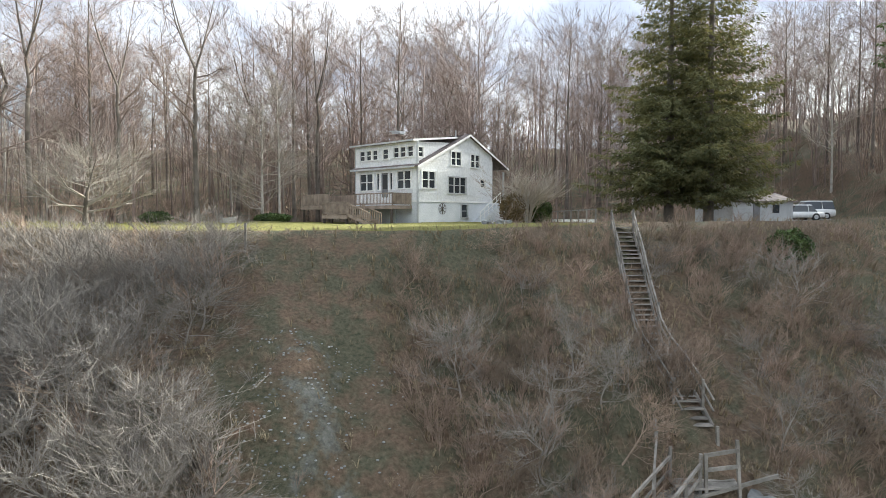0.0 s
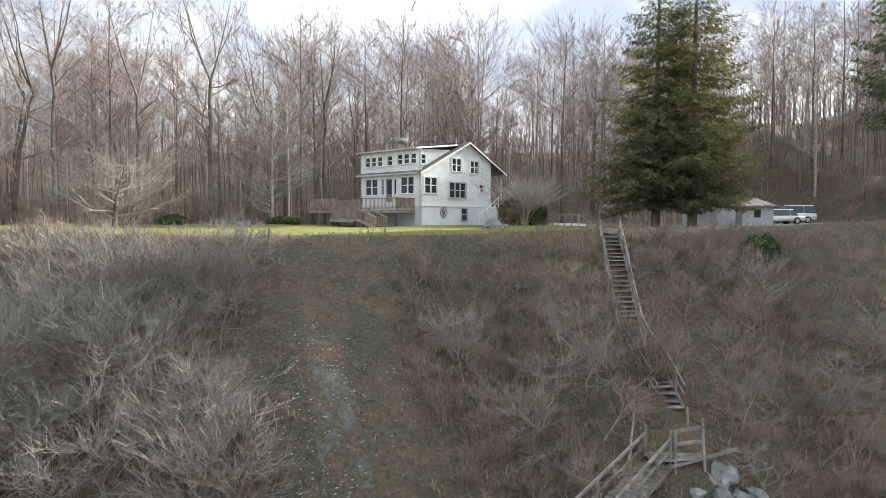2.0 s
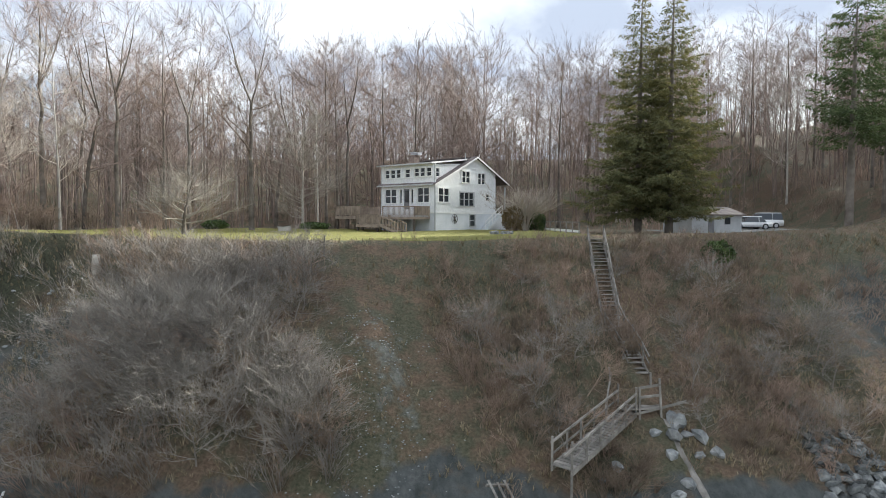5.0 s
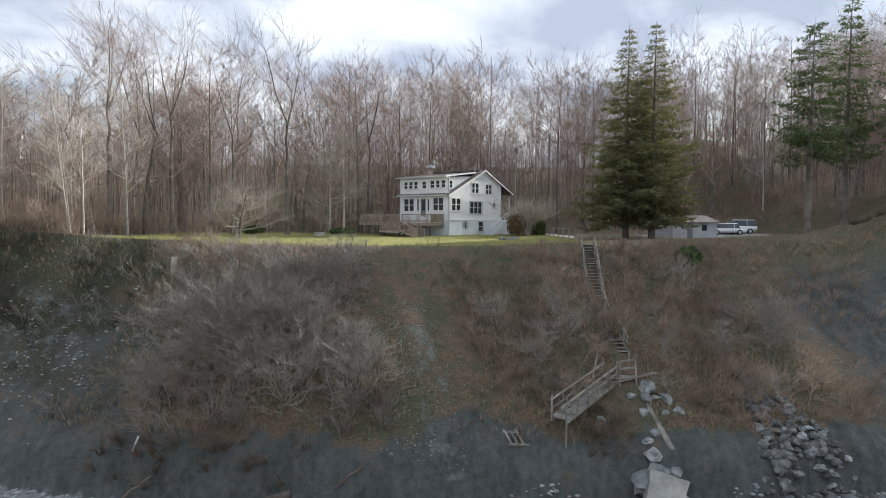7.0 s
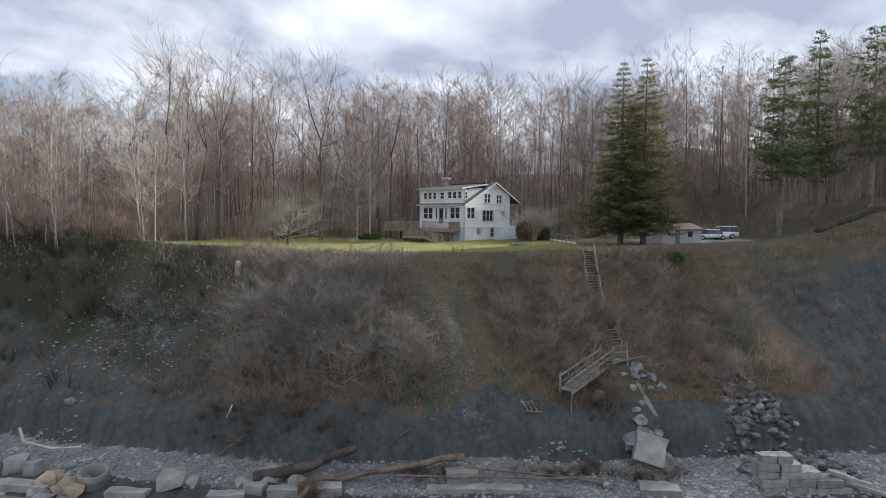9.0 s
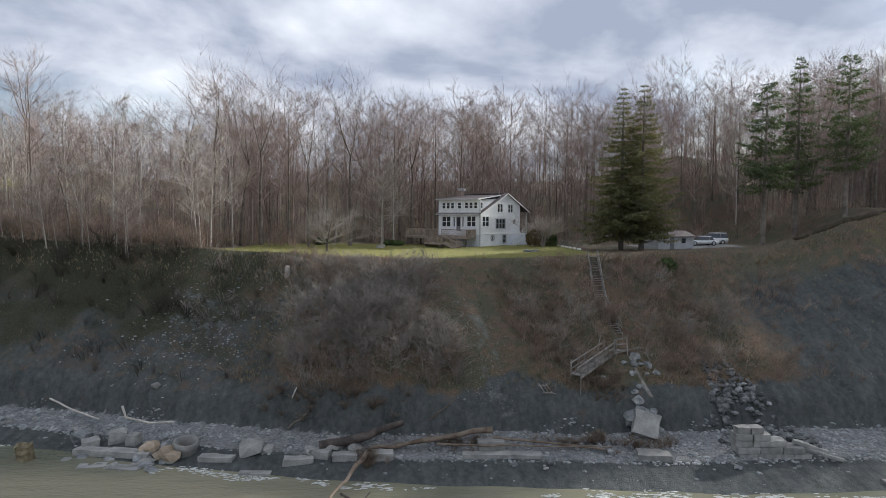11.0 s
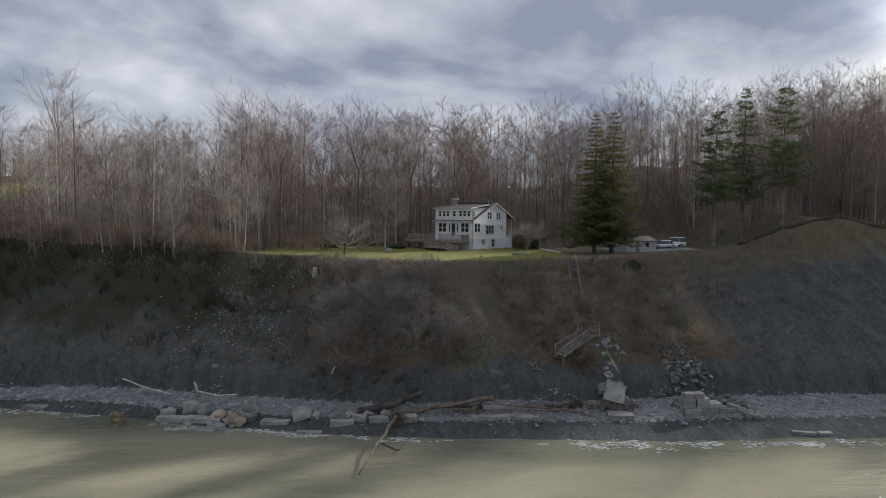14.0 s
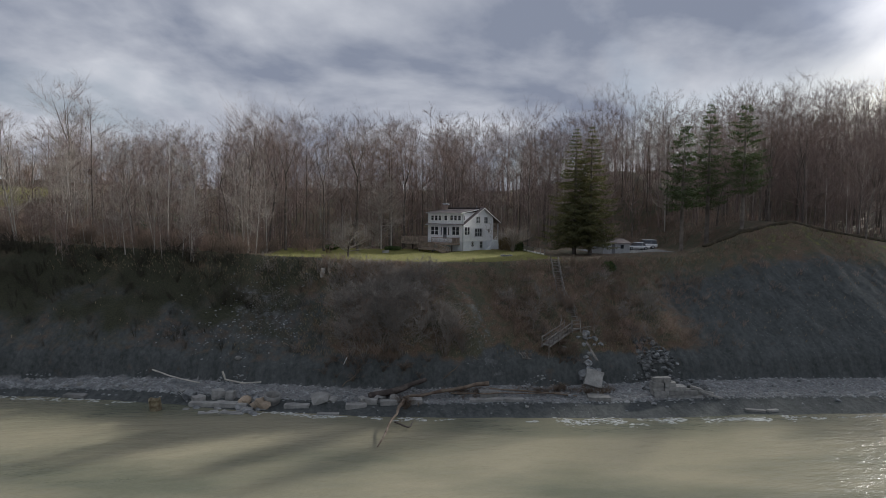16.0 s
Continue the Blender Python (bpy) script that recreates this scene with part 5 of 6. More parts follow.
# single slabs
for x, y, lx, ly, lz, rz in ((-3.8, 10.9, 2.0, 1.1, 0.8, 4), (-4.2, 9.9, 3.6, 0.8, 0.35, 2), (-1.2, 9.9, 2.4, 0.8, 0.35, -3), (-12.0, 9.6, 1.5, 0.9, 0.6, 10), (-14.8, 9.5, 1.8, 0.9, 0.5, 5), (-16.6, 9.9, 1.3, 0.9, 0.6, -12), (-18.2, 9.3, 2.2, 0.9, 0.45, 8), (-24.5, 10.0, 2.6, 0.8, 0.4, -4), (-21.0, 7.9, 2.3, 0.6, 0.3, 0), (-31.5, 11.0, 3.4, 0.9, 0.5, -8), (-34.5, 11.5, 3.0, 0.9, 0.5, -6), (-33.5, 13.2, 1.3, 1.1, 0.9, 20), (-32.0, 12.6, 0.9, 0.8, 0.9, -15), (-35.4, 12.6, 1.2, 1.0, 0.7, 35), (-49.5, 15.5, 2.4, 0.8, 0.4, -10), (-31.0, 9.0, 2.6, 0.9, 0.3, -8), (-33.5, 9.4, 2.0, 1.0, 0.3, 12), (8.4, 9.7, 2.4, 1.3, 0.5, -6), (24.5, 6.2, 2.0, 0.6, 0.3, -15), (26.4, 6.0, 1.2, 0.5, 0.3, 8)):
    block(x, y, z_at(x, y) - 0.12, lx, ly, lz, rz, 3 * wobble(x, y, 0.9), 3 * wobble(y, x, 0.7))
# the upright slab with boulders over it
block(8.9, 12.9, 0.95, 2.0, 0.75, 2.0, -14, -38, 14, "large tilted concrete slab leaning on the bank", "concrete blocks")
for x, y, z, s_, k in ((8.0, 14.0, 3.2, 1.2, 1), (9.4, 14.2, 3.2, 1.3, 4), (10.2, 13.6, 3.0, 0.9, 2), (8.8, 14.6, 4.0, 0.8, 7), (9.6, 18.0, 5.9, 1.3, 3), (10.6, 17.6, 6.1, 1.2, 5), (9.2, 17.3, 5.0, 1.0, 6), (10.2, 16.8, 5.2, 0.9, 8), (11.1, 16.9, 5.4, 0.8, 0), (8.4, 13.9, 3.0, 1.0, 5), (9.0, 14.3, 3.2, 1.1, 2), (9.9, 14.3, 3.3, 0.8, 8), (8.7, 15.2, 4.0, 0.7, 1), (9.3, 15.6, 4.4, 0.9, 5), (8.9, 16.6, 5.0, 0.9, 2), (9.9, 17.6, 5.0, 1.0, 8), (8.4, 17.4, 5.0, 0.8, 5), (6.2, 15.8, 5.1, 0.8, 1), (5.4, 15.2, 5.0, 0.6, 2)):
    rock(x, y, s_ * (1.25 if z < 4.1 and y < 15 else 0.75), k, 0, label="angular grey rock on the collapsed bank", group="rocks on the bank", lift=0.05)
for x, y, s_, k, tone in ((-28.3, 10.5, 1.9, 0, 2), (-30.2, 11.4, 1.3, 3, 2), (-29.2, 11.9, 1.0, 4, 0), (-22.2, 11.0, 2.0, 5, 1), (-20.9, 10.9, 1.1, 2, 1), (-15.8, 10.9, 1.5, 7, 1), (-14.2, 10.4, 1.2, 8, 1), (-17.6, 10.4, 1.0, 1, 1), (-36.6, 13.8, 1.4, 6, 0), (-29.8, 13.1, 0.9, 2, 0)):
    rock(x, y, s_, k, tone, 1.25, label="rounded tan sandstone boulder on the shingle" if tone == 2 else "pale broken boulder among the beach rubble")
# rubble fan under the slope
for i in range(290):
    t = RNG.random() ** 0.9
    x = 17.0 + RNG.uniform(-1, 1) * (1.2 + 3.0 * (1 - t)) + 1.5 * (1 - t)
    y = 11.6 + 6.6 * t + RNG.uniform(-0.5, 0.5)
    rock(x, y, RNG.uniform(0.3, 0.8) * (1.1 - 0.35 * t), RNG.choice((2, 5, 8)), 3 if RNG.random() < 0.85 else 0, RNG.uniform(0.8, 1.6), "stone", "angular dark grey quarry stone in a rubble fan", "rubble fan stones", 0.18)
for i in range(60):
    x = RNG.uniform(-60, 45)
    sy, ty = np.interp(x, SHORE_X, SHORE_Y), np.interp(x, TOE_X, TOE_Y)
    rock(x, sy + (ty - sy) * RNG.uniform(0.3, 0.95), RNG.uniform(0.25, 0.7), RNG.randrange(9), RNG.choice((0, 0, 1)), RNG.uniform(1, 1.5), "stone", "loose grey stone on the shingle beach", "loose beach stones")
for i in range(22):
    x, y = RNG.uniform(-37, -28), RNG.uniform(8.6, 11.2)
    rock(x, y, RNG.uniform(0.4, 1.1), RNG.choice((2, 5, 8)), RNG.choice((0, 1)), RNG.uniform(1.1, 1.8), "stone", "flat wet grey slab of rubble in the shallows", "rubble in the shallows", 0.05)
# shingle, and chips of stone on the bare slopes
chips = [rock_mesh(30 + k, 0.5, 0.4, 1) for k in range(5)]
spots = []
while len(spots) < 9000:
    x = RNG.uniform(-75, 58)
    sy, ty = float(np.interp(x, SHORE_X, SHORE_Y)), float(np.interp(x, TOE_X, TOE_Y))
    q = RNG.uniform(0.42, 1.0) if RNG.random() < 0.985 else RNG.uniform(0.1, 0.42)
    if -28 < x < -8 and RNG.random() < 0.5:
        continue
    y = sy + (ty - sy) * q
    spots.append((RNG.randrange(5), x, y, z_at(x, y), 0.10 + 0.34 * RNG.random() ** 2, RNG.uniform(0, 6.28), 0, 0))
for i in range(2100):
    pick = RNG.random()
    if pick < 0.42:
        x, y = RNG.gauss(-31, 4.2), RNG.gauss(23.5, 3.0)
    elif pick < 0.7:
        x, y = RNG.gauss(-4.6, 1.5), RNG.uniform(14, 22)
    else:
        x, y = RNG.uniform(20, 55), RNG.uniform(14, 30)
    z, q = land(x, y)
    if 0.02 < q < 0.95:
        spots.append((RNG.randrange(5), x, y, z, RNG.uniform(0.05, 0.13) if pick > 0.42 else 0.06 + 0.3 * RNG.random() ** 3, RNG.uniform(0, 6.28), 0, 0))
scatter("shingle", chips, spots, M_STONE, "grey flat shingle stones along the beach and slope", "shingle")

# concrete ring and rusted drum
ring = Mesh()
prof = ((0.80, 0.0), (0.86, 0.55), (0.92, 0.6), (0.92, 1.05), (0.74, 1.05), (0.70, 0.15))
for i in range(28):
    a = 2 * math.pi * i / 28
    ring.v += [(r * math.cos(a), r * math.sin(a), z) for r, z in prof]
n = len(prof)
ring.f = [(i * n + k, ((i + 1) % 28) * n + k, ((i + 1) % 28) * n + k + 1, i * n + k + 1) for i in range(28) for k in range(n - 1)]
ob = part("concrete_ring", ring, M_CONCRETE, None, "", True)
ob.matrix_world = pose(-27.3, 11.2, z_at(-27.3, 11.2) - 0.1, 10, 6, 0)
tagged(ob, "open round concrete well ring half sunk in shingle", "concrete ring")
drum = thing("drum", pose(-39.1, 10.6, -0.55, 4, -5, 0), "rusty tan steel drum standing in shallow water", "drum")
body = Mesh()
dp = ((0.0, 0.0), (0.62, 0.0), (0.64, 0.05), (0.60, 0.1), (0.60, 0.5), (0.64, 0.55), (0.60, 0.6), (0.60, 1.05), (0.64, 1.1), (0.60, 1.15), (0.60, 1.65), (0.64, 1.7), (0.57, 1.7), (0.55, 1.2), (0.0, 1.2))
for i in range(24):
    a = 2 * math.pi * i / 24
    body.v += [(r * math.cos(a), r * math.sin(a), z + (0.12 * math.sin(3 * a) if z > 1.6 else 0)) for r, z in dp]
n = len(dp)
body.f = [(i * n + k, ((i + 1) % 24) * n + k, ((i + 1) % 24) * n + k + 1, i * n + k + 1) for i in range(24) for k in range(n - 1)]
part("body", body, M_RUST, drum, "", True)

# broken crate on the bank
crate = thing("crate", pose(1.2, 14.7, z_at(1.2, 14.7) + 0.2, 30, 12, 30), "broken grey wooden pallet frame on the bank", "pallet")
for k in range(4):
    b = Mesh()
    b.box((-0.7 + 0.42 * k, -0.55, 0.1), (-0.58 + 0.42 * k, 0.6 - 0.1 * (k % 2), 0.13))
    part("slat", b, M_GREYWOOD, crate)
for y in (-0.45, 0.4):
    b = Mesh()
    b.box((-0.8, y - 0.04, -0.02), (0.8, y + 0.04, 0.098))
    part("bearer", b, M_GREYWOOD, crate)

# driftwood
log("drift_log", ((-13.2, 10.2, 0.95), (-9.5, 10.6, 1.35), (-3.6, 11.6, 2.0)), 0.13, 0.24, 5, M_DRIFT, "long bleached drift log lying along the beach", bend=0.2)
log("drift_log", ((-3.6, 11.3, 1.5), (2.0, 10.6, 1.2), (6.0, 9.8, 0.95)), 0.11, 0.07, 6, M_DRIFT, "thin drift pole on the shingle", bend=0.1)
log("drift_log", ((-8.0, 10.4, 1.3), (-2.0, 10.2, 1.25), (5.4, 10.4, 1.1)), 0.09, 0.05, 16, M_DRIFT, "thin bare drift pole on the shingle", bend=0.1)
log("drift_log", ((-16.9, 10.4, 1.1), (-13.5, 11.0, 1.7), (-10.6, 11.8, 2.5)), 0.42, 0.25, 7, M_DARKWOOD, "thick wet black trunk resting among boulders", bend=0.12)
log("drift_log", ((-13.2, 9.4, 1.0), (-14.2, 4.5, 0.9), (-15.8, -1.8, 0.25)), 0.2, 0.06, 8, M_DRIFT, "drift trunk with its root plate reaching into the lake", bend=0.12)
log("drift_log", ((-14.2, 3.5, 0.6), (-12.8, 2.6, 0.3), (-12.4, 4.2, 0.35)), 0.1, 0.05, 9, M_DARKWOOD, "forked dark drift limb in the shallows", "branch", bend=0.06)
log("drift_log", ((-32.84, 12.60, 3.50), (-32.53, 12.50, 2.60), (-30.62, 12.40, 2.20), (-28.69, 12.40, 2.30)), 0.1, 0.06, 10, M_BLEACHED, "pale bleached drift branch bent upright among rubble", "branch", bend=0.02)
log("drift_log", ((-43.5, 19.6, 2.3), (-40.0, 17.6, 1.7), (-36.0, 15.0, 1.6)), 0.1, 0.07, 12, M_BLEACHED, "long bleached drift pole on the beach", bend=0.08)
log("stick", ((-19.9, 14.5, 3.6), (-19.5, 14.4, 4.5)), 0.06, 0.05, 13, M_TRIM, "white stick standing at the foot of the bluff", "stick", bend=0.0)
log("branch", ((-9.5, 12.9, 1.4), (-7.5, 13.2, 3.1), (-6.6, 13.4, 3.8)), 0.07, 0.03, 14, M_DRIFT, "dead branch leaning on the clay bank", "branch", bend=0.1)
log("branch", ((-20.0, 13.4, 1.4), (-18.6, 13.4, 2.6), (-17.9, 13.6, 3.6)), 0.06, 0.03, 15, M_DRIFT, "dead branch leaning on the clay bank", "branch", bend=0.1)
rock(-32.2, 17.3, 0.75, 1, 1, label="pale block-like stone on the dark clay slope", group="rocks on the bank")
tangle = [shrub(90 + k, 1.0, stems=14, kids=5, twigs=2, arch=0.7, thick=1.6) for k in range(4)]
spots = []
for i in range(130):
    pick = i % 5
    x, y = ((RNG.gauss(-6.0, 2.4), RNG.gauss(11.3, 0.5)), (RNG.gauss(3.0, 1.8), RNG.gauss(11.6, 0.4)), (RNG.gauss(8.2, 1.2), RNG.gauss(11.2, 0.4)), (RNG.gauss(6.4, 1.0), RNG.gauss(15.2, 0.7)), (RNG.gauss(-12.9, 0.4), RNG.gauss(9.2, 0.5)))[pick]
    spots.append((RNG.randrange(4), x, y, z_at(x, y) + 0.05, RNG.uniform(0.5, 1.1), RNG.uniform(0, 6.28), RNG.uniform(-0.6, 0.6), RNG.uniform(-0.9, 0.2)))
for i in range(26):
    x, y = RNG.uniform(-24, -8), 0.0
    y = float(np.interp(x, TOE_X, TOE_Y)) + RNG.uniform(0.3, 1.6)
    spots.append((RNG.randrange(4), x, y, z_at(x, y), RNG.uniform(0.8, 1.6), RNG.uniform(0, 6.28), RNG.uniform(-0.3, 0.3), RNG.uniform(-1.2, -0.4)))
scatter("drift_roots", tangle, spots, M_DRIFT, "tangled bleached roots and drift twigs along the bank", "roots")

# foam where the swell breaks
foam, frng = Mesh(), random.Random(64)
for run_, (xa, xb, off, n_, wide) in enumerate(((-66, -40, -0.5, 420, 0.5), (-33, -19, -0.7, 300, 0.45), (-18, -8, -0.6, 160, 0.35), (-1, 22, -1.0, 1100, 0.75), (20, 31, -1.3, 420, 0.6), (31, 60, -0.8, 520, 0.5))):
    for i in range(n_):
        u = frng.random()
        x = xa + (xb - xa) * u
        swell = math.sin(math.pi * u) ** 0.6
        y = float(np.interp(x, SHORE_X, SHORE_Y)) + off + 0.7 * wobble(x, run_, 0.3, 4.0) + frng.gauss(0, 0.8) * wide * swell
        if wobble(x, y, 0.45, 14.0) < -0.05 + 0.4 * frng.random() - 0.2:
            continue
        r = frng.uniform(0.03, 0.17) * (0.4 + 0.6 * swell)
        k0, turn = len(foam.v), frng.uniform(0, 6.28)
        foam.v.append((x, y, 0.045))
        for k in range(6):
            a_ = turn + k * math.pi / 3
            q = r * frng.uniform(0.5, 1.2)
            foam.v.append((x + 2.1 * q * math.cos(a_), y + 0.7 * q * math.sin(a_), 0.012))
        foam.f += [(k0, k0 + 1 + k, k0 + 1 + (k + 1) % 6) for k in range(6)]
M_FOAM = mat("lake_foam", (0.38, 0.39, 0.36), (0.62, 0.63, 0.60), 4, 0.7, 0.6, 14)
tagged(part("foam", foam, M_FOAM), "broken white foam along the water's edge", "foam", kind="stuff")

# dark lip of turf and roots over the bare mound
lip = Mesh()
pts = [Vector((x, float(np.interp(x, CREST_X, CREST_Y)) - 0.15 + 0.5 * wobble(x, 3, 0.5), 0)) for x in np.arange(35, 76, 0.7)]
pts = [Vector((p.x, p.y, z_at(p.x, p.y + 0.6) - 0.02)) for p in pts]
lip.tube(pts, [0.34 + 0.3 * abs(wobble(p.x, 0, 0.8)) for p in pts], 7, True)
M_TURFLIP = mat("root_mat", (0.03, 0.026, 0.018), (0.08, 0.065, 0.04), 1.5, 0.95, 0.8, 9)
tagged(part("turf_lip", lip, M_TURFLIP, None, "", True), "dark overhanging lip of turf and roots on the mound", "turf", kind="stuff")

# ---- yard things ----
apple = thing("apple_tree", pose(-20.7, 35.6, z_at(-20.7, 35.6)), "low spreading leafless apple tree on the lawn", "tree")
t_, c_ = grow(random.Random(77), height=4.0, radius=0.17, limbs=30, subs=9, twigs=8, rise=(0.0, 0.6), clear=0.3, spread=0.9, fork=True, lean=0.15, thick=1.15)
part("trunk", t_, M_BARK, apple, "", True)
part("crown", c_, M_BRUSH_GREY, apple)
pale = thing("bare_tree", pose(-16.0, 54.5, z_at(-16, 54.5)), "pale leafless tree with a broad conical crown beside the deck", "tree")
t_, c_ = grow(random.Random(78), height=11.5, radius=0.16, limbs=44, subs=7, twigs=9, rise=(0.15, 0.7), clear=0.08, spread=0.36, thick=1.6)
part("trunk", t_, M_BARK_PALE, pale, "", True)
part("crown", c_, M_TWIG_PALE, pale)
weep = thing("weeping_shrub", pose(7.0, 50.6, z_at(7.0, 50.6)), "pale weeping shrub with trailing bare branches", "shrub")
w_ = shrub(79, 4.6, stems=34, kids=12, twigs=6, arch=0.95, thick=0.9)
part("crown", w_, M_TWIG_PALE, weep)
part("stem", crooked(((0, 0, -0.2), (-0.1, 0, 1.2), (0.1, 0, 2.6)), 0.1, 0.06, 4), M_BARK_PALE, weep, "", True)


def leaf_bush(name, x, y, r, h, seed, leaf, label):
    """A dense rounded bush of small leaves on short stems."""
    rng = random.Random(seed)
    ob = thing(name, pose(x, y, z_at(x, y)), label, "bush")
    lv = Mesh()
    for i in range(2600):
        a, u = rng.uniform(0, 6.28), rng.uniform(-0.8, 1)
        k = (1 + 0.22 * noise.noise(Vector((math.cos(a) * 1.5, math.sin(a) * 1.5, u * 2 + seed)))) * rng.uniform(0.72, 1.03)
        c = math.sqrt(max(0, 1 - u * u)) * k
        p = Vector((r * c * math.cos(a), r * c * math.sin(a), h * 0.45 + h * 0.55 * u * k))
        d = Vector((rng.uniform(-1, 1), rng.uniform(-1, 1), rng.uniform(-0.4, 1))).normalized() * 0.12
        e = d.cross(Vector((rng.uniform(-1, 1), rng.uniform(-1, 1), 1))).normalized() * 0.05
        i0 = len(lv.v)
        lv.v += [tuple(p - d), tuple(p + e), tuple(p + d), tuple(p - e)]
        lv.f.append((i0, i0 + 1, i0 + 2, i0 + 3))
    part("leaves", lv, leaf, ob)
    part("stems", shrub(seed, h * 0.85, stems=12, arch=0.2), M_BRUSH, ob)
    return ob


M_RUSSET = mat("russet_leaves", (0.11, 0.08, 0.035), (0.22, 0.16, 0.075), 1.2, 0.85, 0, 9)
leaf_bush("bush", 6.1, 51.6, 1.5, 2.6, 5, M_RUSSET, "rounded russet-brown bush against the cottage wall")
leaf_bush("bush", 8.2, 51.6, 1.0, 1.9, 6, M_EVERGREEN, "dark green rounded bush beside the cottage")
leaf_bush("bush", -24.5, 52.5, 1.3, 0.9, 7, M_EVERGREEN, "low dark green ground bush at the wood edge")
leaf_bush("bush", -14.0, 50.5, 1.5, 0.7, 8, M_EVERGREEN, "low green ground bush by the deck")
leaf_bush("bush", 16.5, 29.3, 1.0, 1.5, 9, M_EVERGREEN, "dark green bush near the top of the bluff")

fence = thing("yard_fence", Matrix(), "low white wooden fence rail along the yard", "fence")
FA, FB = Vector((8.9, 55.5, z_at(8.9, 55.5))), Vector((9.8, 39.5, z_at(9.8, 39.5)))
for k in range(9):
    c = FA.lerp(FB, k / 8)
    b = Mesh()
    b.beam(c - Vector((0, 0, 0.3)), c + Vector((0, 0, 1.0)), 0.09, 0.09, (1, 0, 0))
    part("post", b, M_GREYWOOD, fence)
for z, w in ((0.95, 0.08), (0.2, 0.2)):
    b = Mesh()
    b.beam(FA + Vector((0.05, 0, z)), FB + Vector((0.05, 0, z)), 0.05, w)
    part("rail", b, M_TRIM if z < 0.5 else M_GREYWOOD, fence)

for x, y, l_ in ((-8.5, 26.3, "thin weathered wooden post at the bluff's edge"), ):
    b = Mesh()
    z = z_at(x, y)
    b.beam((x, y, z - 0.3), (x + 0.05, y, z + 1.25), 0.09, 0.09, (1, 0, 0))
    tagged(part("post", b, M_GREYWOOD), l_, "post")
log("stump", ((-23.8, 29.4, z_at(-23.8, 29.4) - 0.2), (-23.7, 29.2, z_at(-23.8, 29.4) + 1.1)), 0.32, 0.24, 21, M_BARK_PALE, "pale broken stump at the bluff's edge", "stump", bend=0.0)
block(-15.2, 43.5, z_at(-15.2, 43.5) - 0.1, 1.1, 0.5, 0.5, 10, label="low white stone block on the lawn", group="stones on the lawn")
for k in range(9):
    a = 6.283 * k / 9
    rock(3.2 + 0.75 * math.cos(a), 37.0 + 0.55 * math.sin(a), 0.42, k, 0, label="grey stone of a fire ring on the lawn", group="fire ring stones", lift=0.2)

# shed with a low roof
shed = thing("shed", pose(23.7, 48.6, z_at(23.7, 48.6), 0, 0, 18) @ Matrix.Diagonal((0.72, 1, 1, 1)), "low white shed with a shallow brown roof", "shed")
for name, lo, hi in (("wall", (-4, -2, -0.4), (4, -1.85, 1.8)), ("wall", (-4, 1.85, -0.4), (4, 2, 1.8)), ("wall", (-4, -1.848, -0.4), (-3.85, 1.848, 1.8)), ("wall", (3.85, -1.848, -0.4), (4, 1.848, 1.8))):
    b = Mesh()
    b.box(lo, hi)
    part(name, b, M_FARWALL, shed)
for sgn in (-1, 1):
    slab([(-4.3, sgn * 2.3, 1.72), (4.3, sgn * 2.3, 1.72), (4.3, 0, 2.45), (-4.3, 0, 2.45)][::sgn], 0.1, "roof", M_ROOF, shed)
for x in (-4, 3.88):
    b = Mesh()
    b.v = [(x, -1.85, 1.8), (x, 1.85, 1.8), (x, 0, 2.33), (x + 0.12, -1.85, 1.8), (x + 0.12, 1.85, 1.8), (x + 0.12, 0, 2.33)]
    b.f = [(0, 1, 2), (5, 4, 3), (0, 3, 4, 1), (1, 4, 5, 2), (2, 5, 3, 0)]
    part("gable", b, M_FARWALL, shed)
b = Mesh()
b.box((-1.4, -2.05, 0.0), (-0.5, -2.003, 1.7), None, 0.01)
part("door", b, M_DOOR, shed)
b = Mesh()
b.box((1.2, -2.04, 0.8), (2.1, -2.003, 1.45), None, 0.01)
part("window", b, M_GLASS, shed)


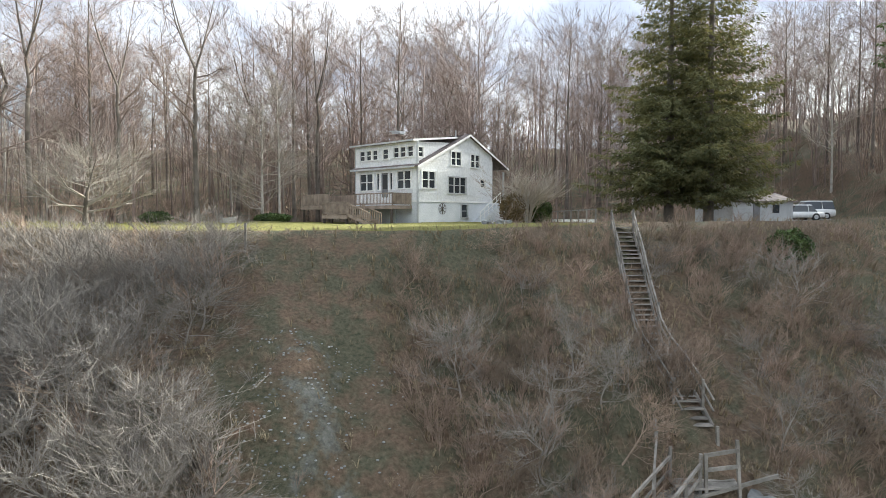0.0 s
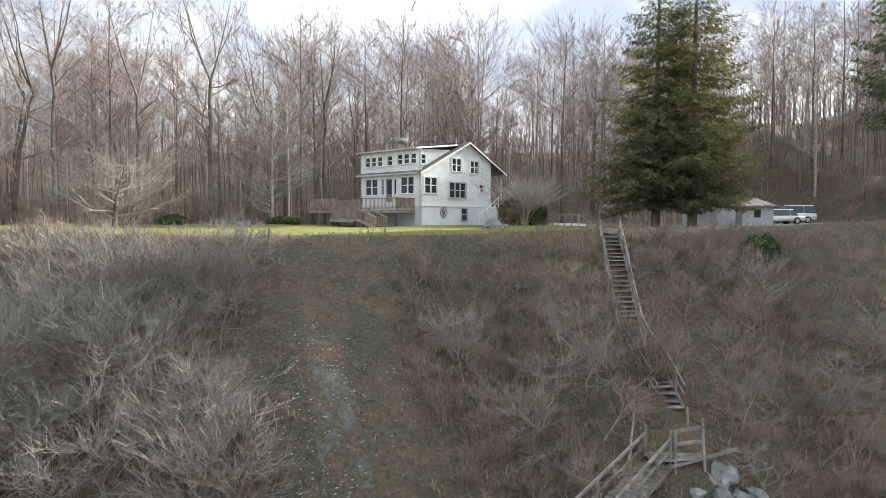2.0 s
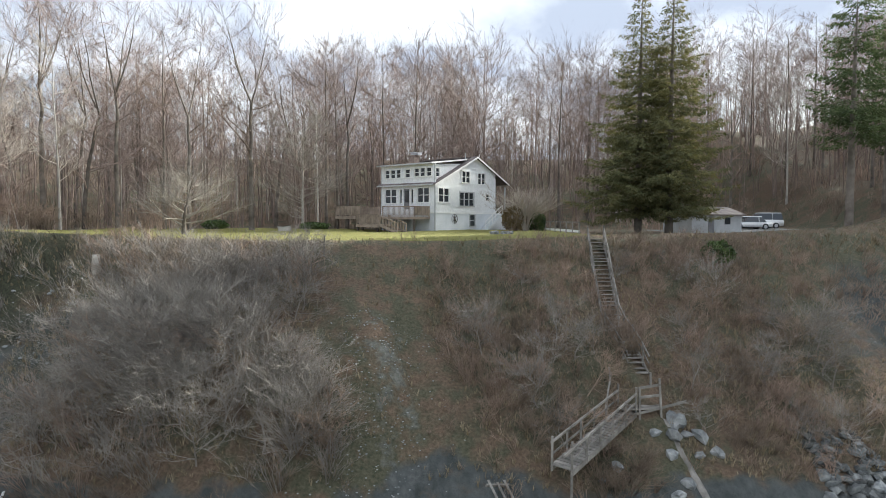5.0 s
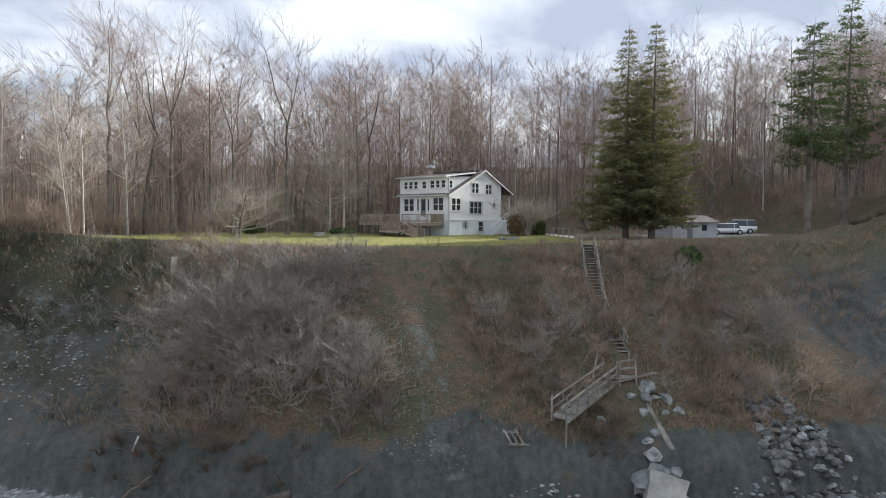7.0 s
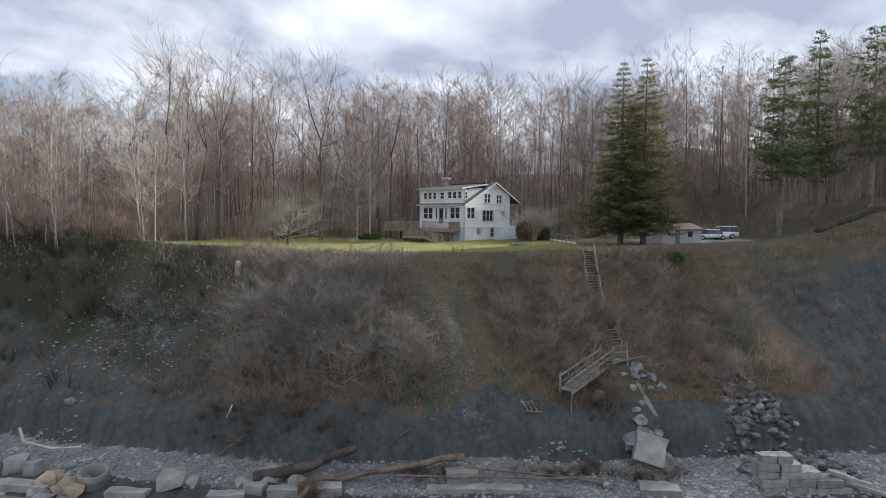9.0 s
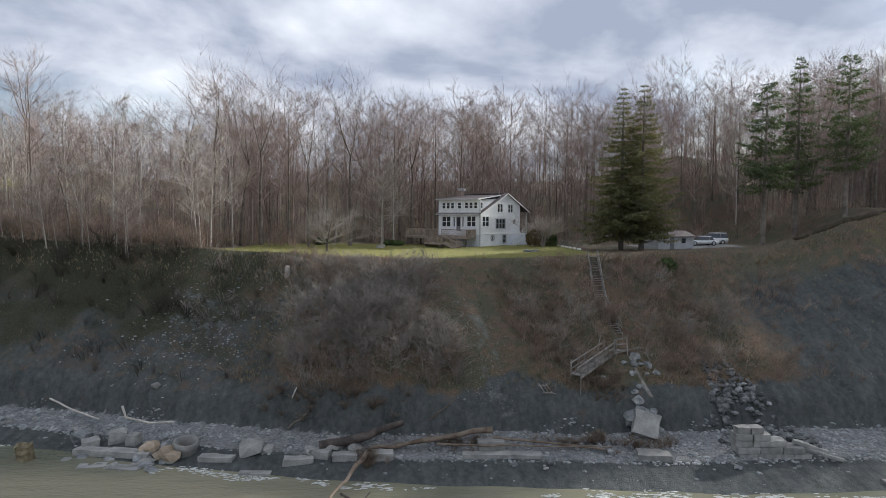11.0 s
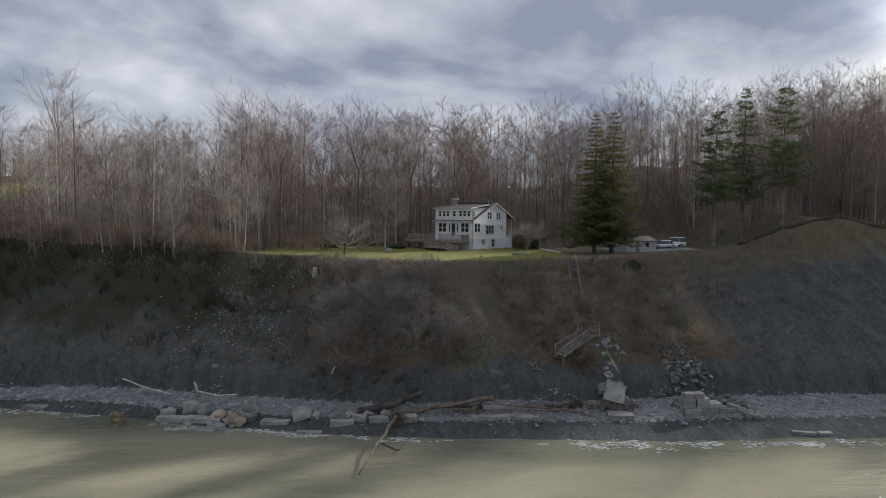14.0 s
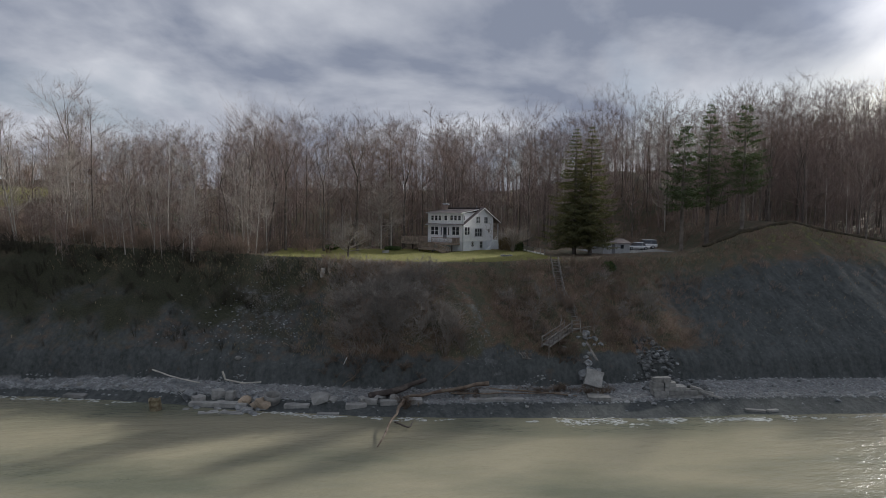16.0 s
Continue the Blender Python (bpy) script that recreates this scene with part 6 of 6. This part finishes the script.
def car(x, y, rz, length, height, label, wagon):
    """A car along its own x: lofted body, glazed cabin, lamps and wheels."""
    ob = thing("car", pose(x, y, z_at(x, y), 0, 0, rz), label, "car")
    hl, hw = length / 2, 0.88
    belt = height * 0.56
    bm = bmesh.new()
    secs = [(-hl, 0.45, belt * 0.86, 0.80), (-hl + 0.12, 0.3, belt * 0.95, 0.97), (-hl * 0.5, 0.28, belt, 1.0), (0, 0.28, belt, 1.0), (hl * 0.45, 0.28, belt * 0.98, 1.0), (hl - 0.2, 0.3, belt * 0.84, 0.95), (hl, 0.42, belt * 0.7, 0.8)]
    rings = []
    for sx, z0, z1, k in secs:
        rings.append([bm.verts.new((sx, sy * hw * k * f_, z)) for sy, z, f_ in ((-1, z0, 0.92), (-1, (z0 + z1) / 2, 1.0), (-1, z1, 0.9), (1, z1, 0.9), (1, (z0 + z1) / 2, 1.0), (1, z0, 0.92))])
    for a, b in zip(rings, rings[1:]):
        for i in range(6):
            bm.faces.new((a[i], a[(i + 1) % 6], b[(i + 1) % 6], b[i]))
    bm.faces.new(rings[0]), bm.faces.new(rings[-1][::-1])
    bmesh.ops.recalc_face_normals(bm, faces=bm.faces[:])
    me = Mesh()
    me.take(bm)
    part("body", me, M_CARWHITE, ob, "white painted body", True)
    rear = -hl + (0.15 if wagon else 0.75)
    for name, m_, z0, z1, ins in (("glasshouse", M_GLASS, belt - 0.02, height - 0.08, 0.0), ("roof_panel", M_CARWHITE, height - 0.08, height, 0.02)):
        me = Mesh()
        q = (0.12 if wagon else 0.45)
        me.v = [(rear, -0.78, z0), (hl * 0.42, -0.78, z0), (hl * 0.42, 0.78, z0), (rear, 0.78, z0), (rear + q, -0.62, z1), (hl * 0.12, -0.62, z1), (hl * 0.12, 0.62, z1), (rear + q, 0.62, z1)]
        if name == "roof_panel":
            me.v = [(rear + q - 0.04, -0.65, z0), (hl * 0.12 + 0.05, -0.65, z0), (hl * 0.12 + 0.05, 0.65, z0), (rear + q - 0.04, 0.65, z0), (rear + q + 0.05, -0.55, z1), (hl * 0.12 - 0.08, -0.55, z1), (hl * 0.12 - 0.08, 0.55, z1), (rear + q + 0.05, 0.55, z1)]
        me.f = [(3, 2, 1, 0), (4, 5, 6, 7), (0, 1, 5, 4), (1, 2, 6, 5), (2, 3, 7, 6), (3, 0, 4, 7)]
        part(name, me, m_, ob)
    for px in ((rear + hl * 0.12) / 2 - 0.1, ):
        for sy in (-1, 1):
            me = Mesh()
            me.beam((px, sy * 0.79, belt), (px, sy * 0.64, height - 0.08), 0.09, 0.02, (1, 0, 0))
            part("pillar", me, M_CARWHITE, ob)
    for wx in (-hl * 0.6, hl * 0.62):
        for sy in (-1, 1):
            me = Mesh()
            me.tube([Vector((wx, sy * 0.68, 0.33)), Vector((wx, sy * 0.9, 0.33))], [0.33, 0.33], 18, True)
            wh = part("wheel", me, M_TYRE, ob)
            me = Mesh()
            me.tube([Vector((wx, sy * 0.9, 0.33)), Vector((wx, sy * 0.915, 0.33))], [0.2, 0.18], 14, True)
            part("rim", me, M_FARWALL, wh)
    for sy in (-0.6, 0.6):
        me = Mesh()
        me.box((hl - 0.1, sy - 0.16, belt * 0.66), (hl + 0.01, sy + 0.16, belt * 0.82), None, 0.02)
        part("headlight", me, M_GLASS, ob)


car(31.2, 54.6, 185, 4.7, 1.42, "white saloon car parked on the gravel drive", False)
car(34.0, 57.6, 175, 4.6, 1.75, "white sport utility car parked beyond the drive", True)

# neighbour's house seen through the trees
nb = thing("neighbour_house", pose(-90.5, 104, z_at(-90.5, 104) + 0.6, 0, 0, 25), "small grey house standing beyond the wood", "house")
b = Mesh()
b.box((-4.5, -3, -1), (4.5, 3, 3.2))
part("wall", b, M_FARWALL, nb)
for sgn in (-1, 1):
    slab([(-4.8, sgn * 3.4, 3.05), (4.8, sgn * 3.4, 3.05), (4.8, 0, 5.4), (-4.8, 0, 5.4)][::sgn], 0.12, "roof", M_ROOF, nb)
for x in (-4.5, 4.38):
    b = Mesh()
    b.v = [(x, -3, 3.2), (x, 3, 3.2), (x, 0, 5.25), (x + 0.12, -3, 3.2), (x + 0.12, 3, 3.2), (x + 0.12, 0, 5.25)]
    b.f = [(0, 1, 2), (5, 4, 3), (0, 3, 4, 1), (1, 4, 5, 2), (2, 5, 3, 0)]
    part("gable", b, M_FARWALL, nb)
for x in (-2.6, 0.2, 2.4):
    b = Mesh()
    b.box((x - 0.45, -3.05, 1.2), (x + 0.45, -3.004, 2.5), None, 0.01)
    part("window", b, M_GLASS, nb)
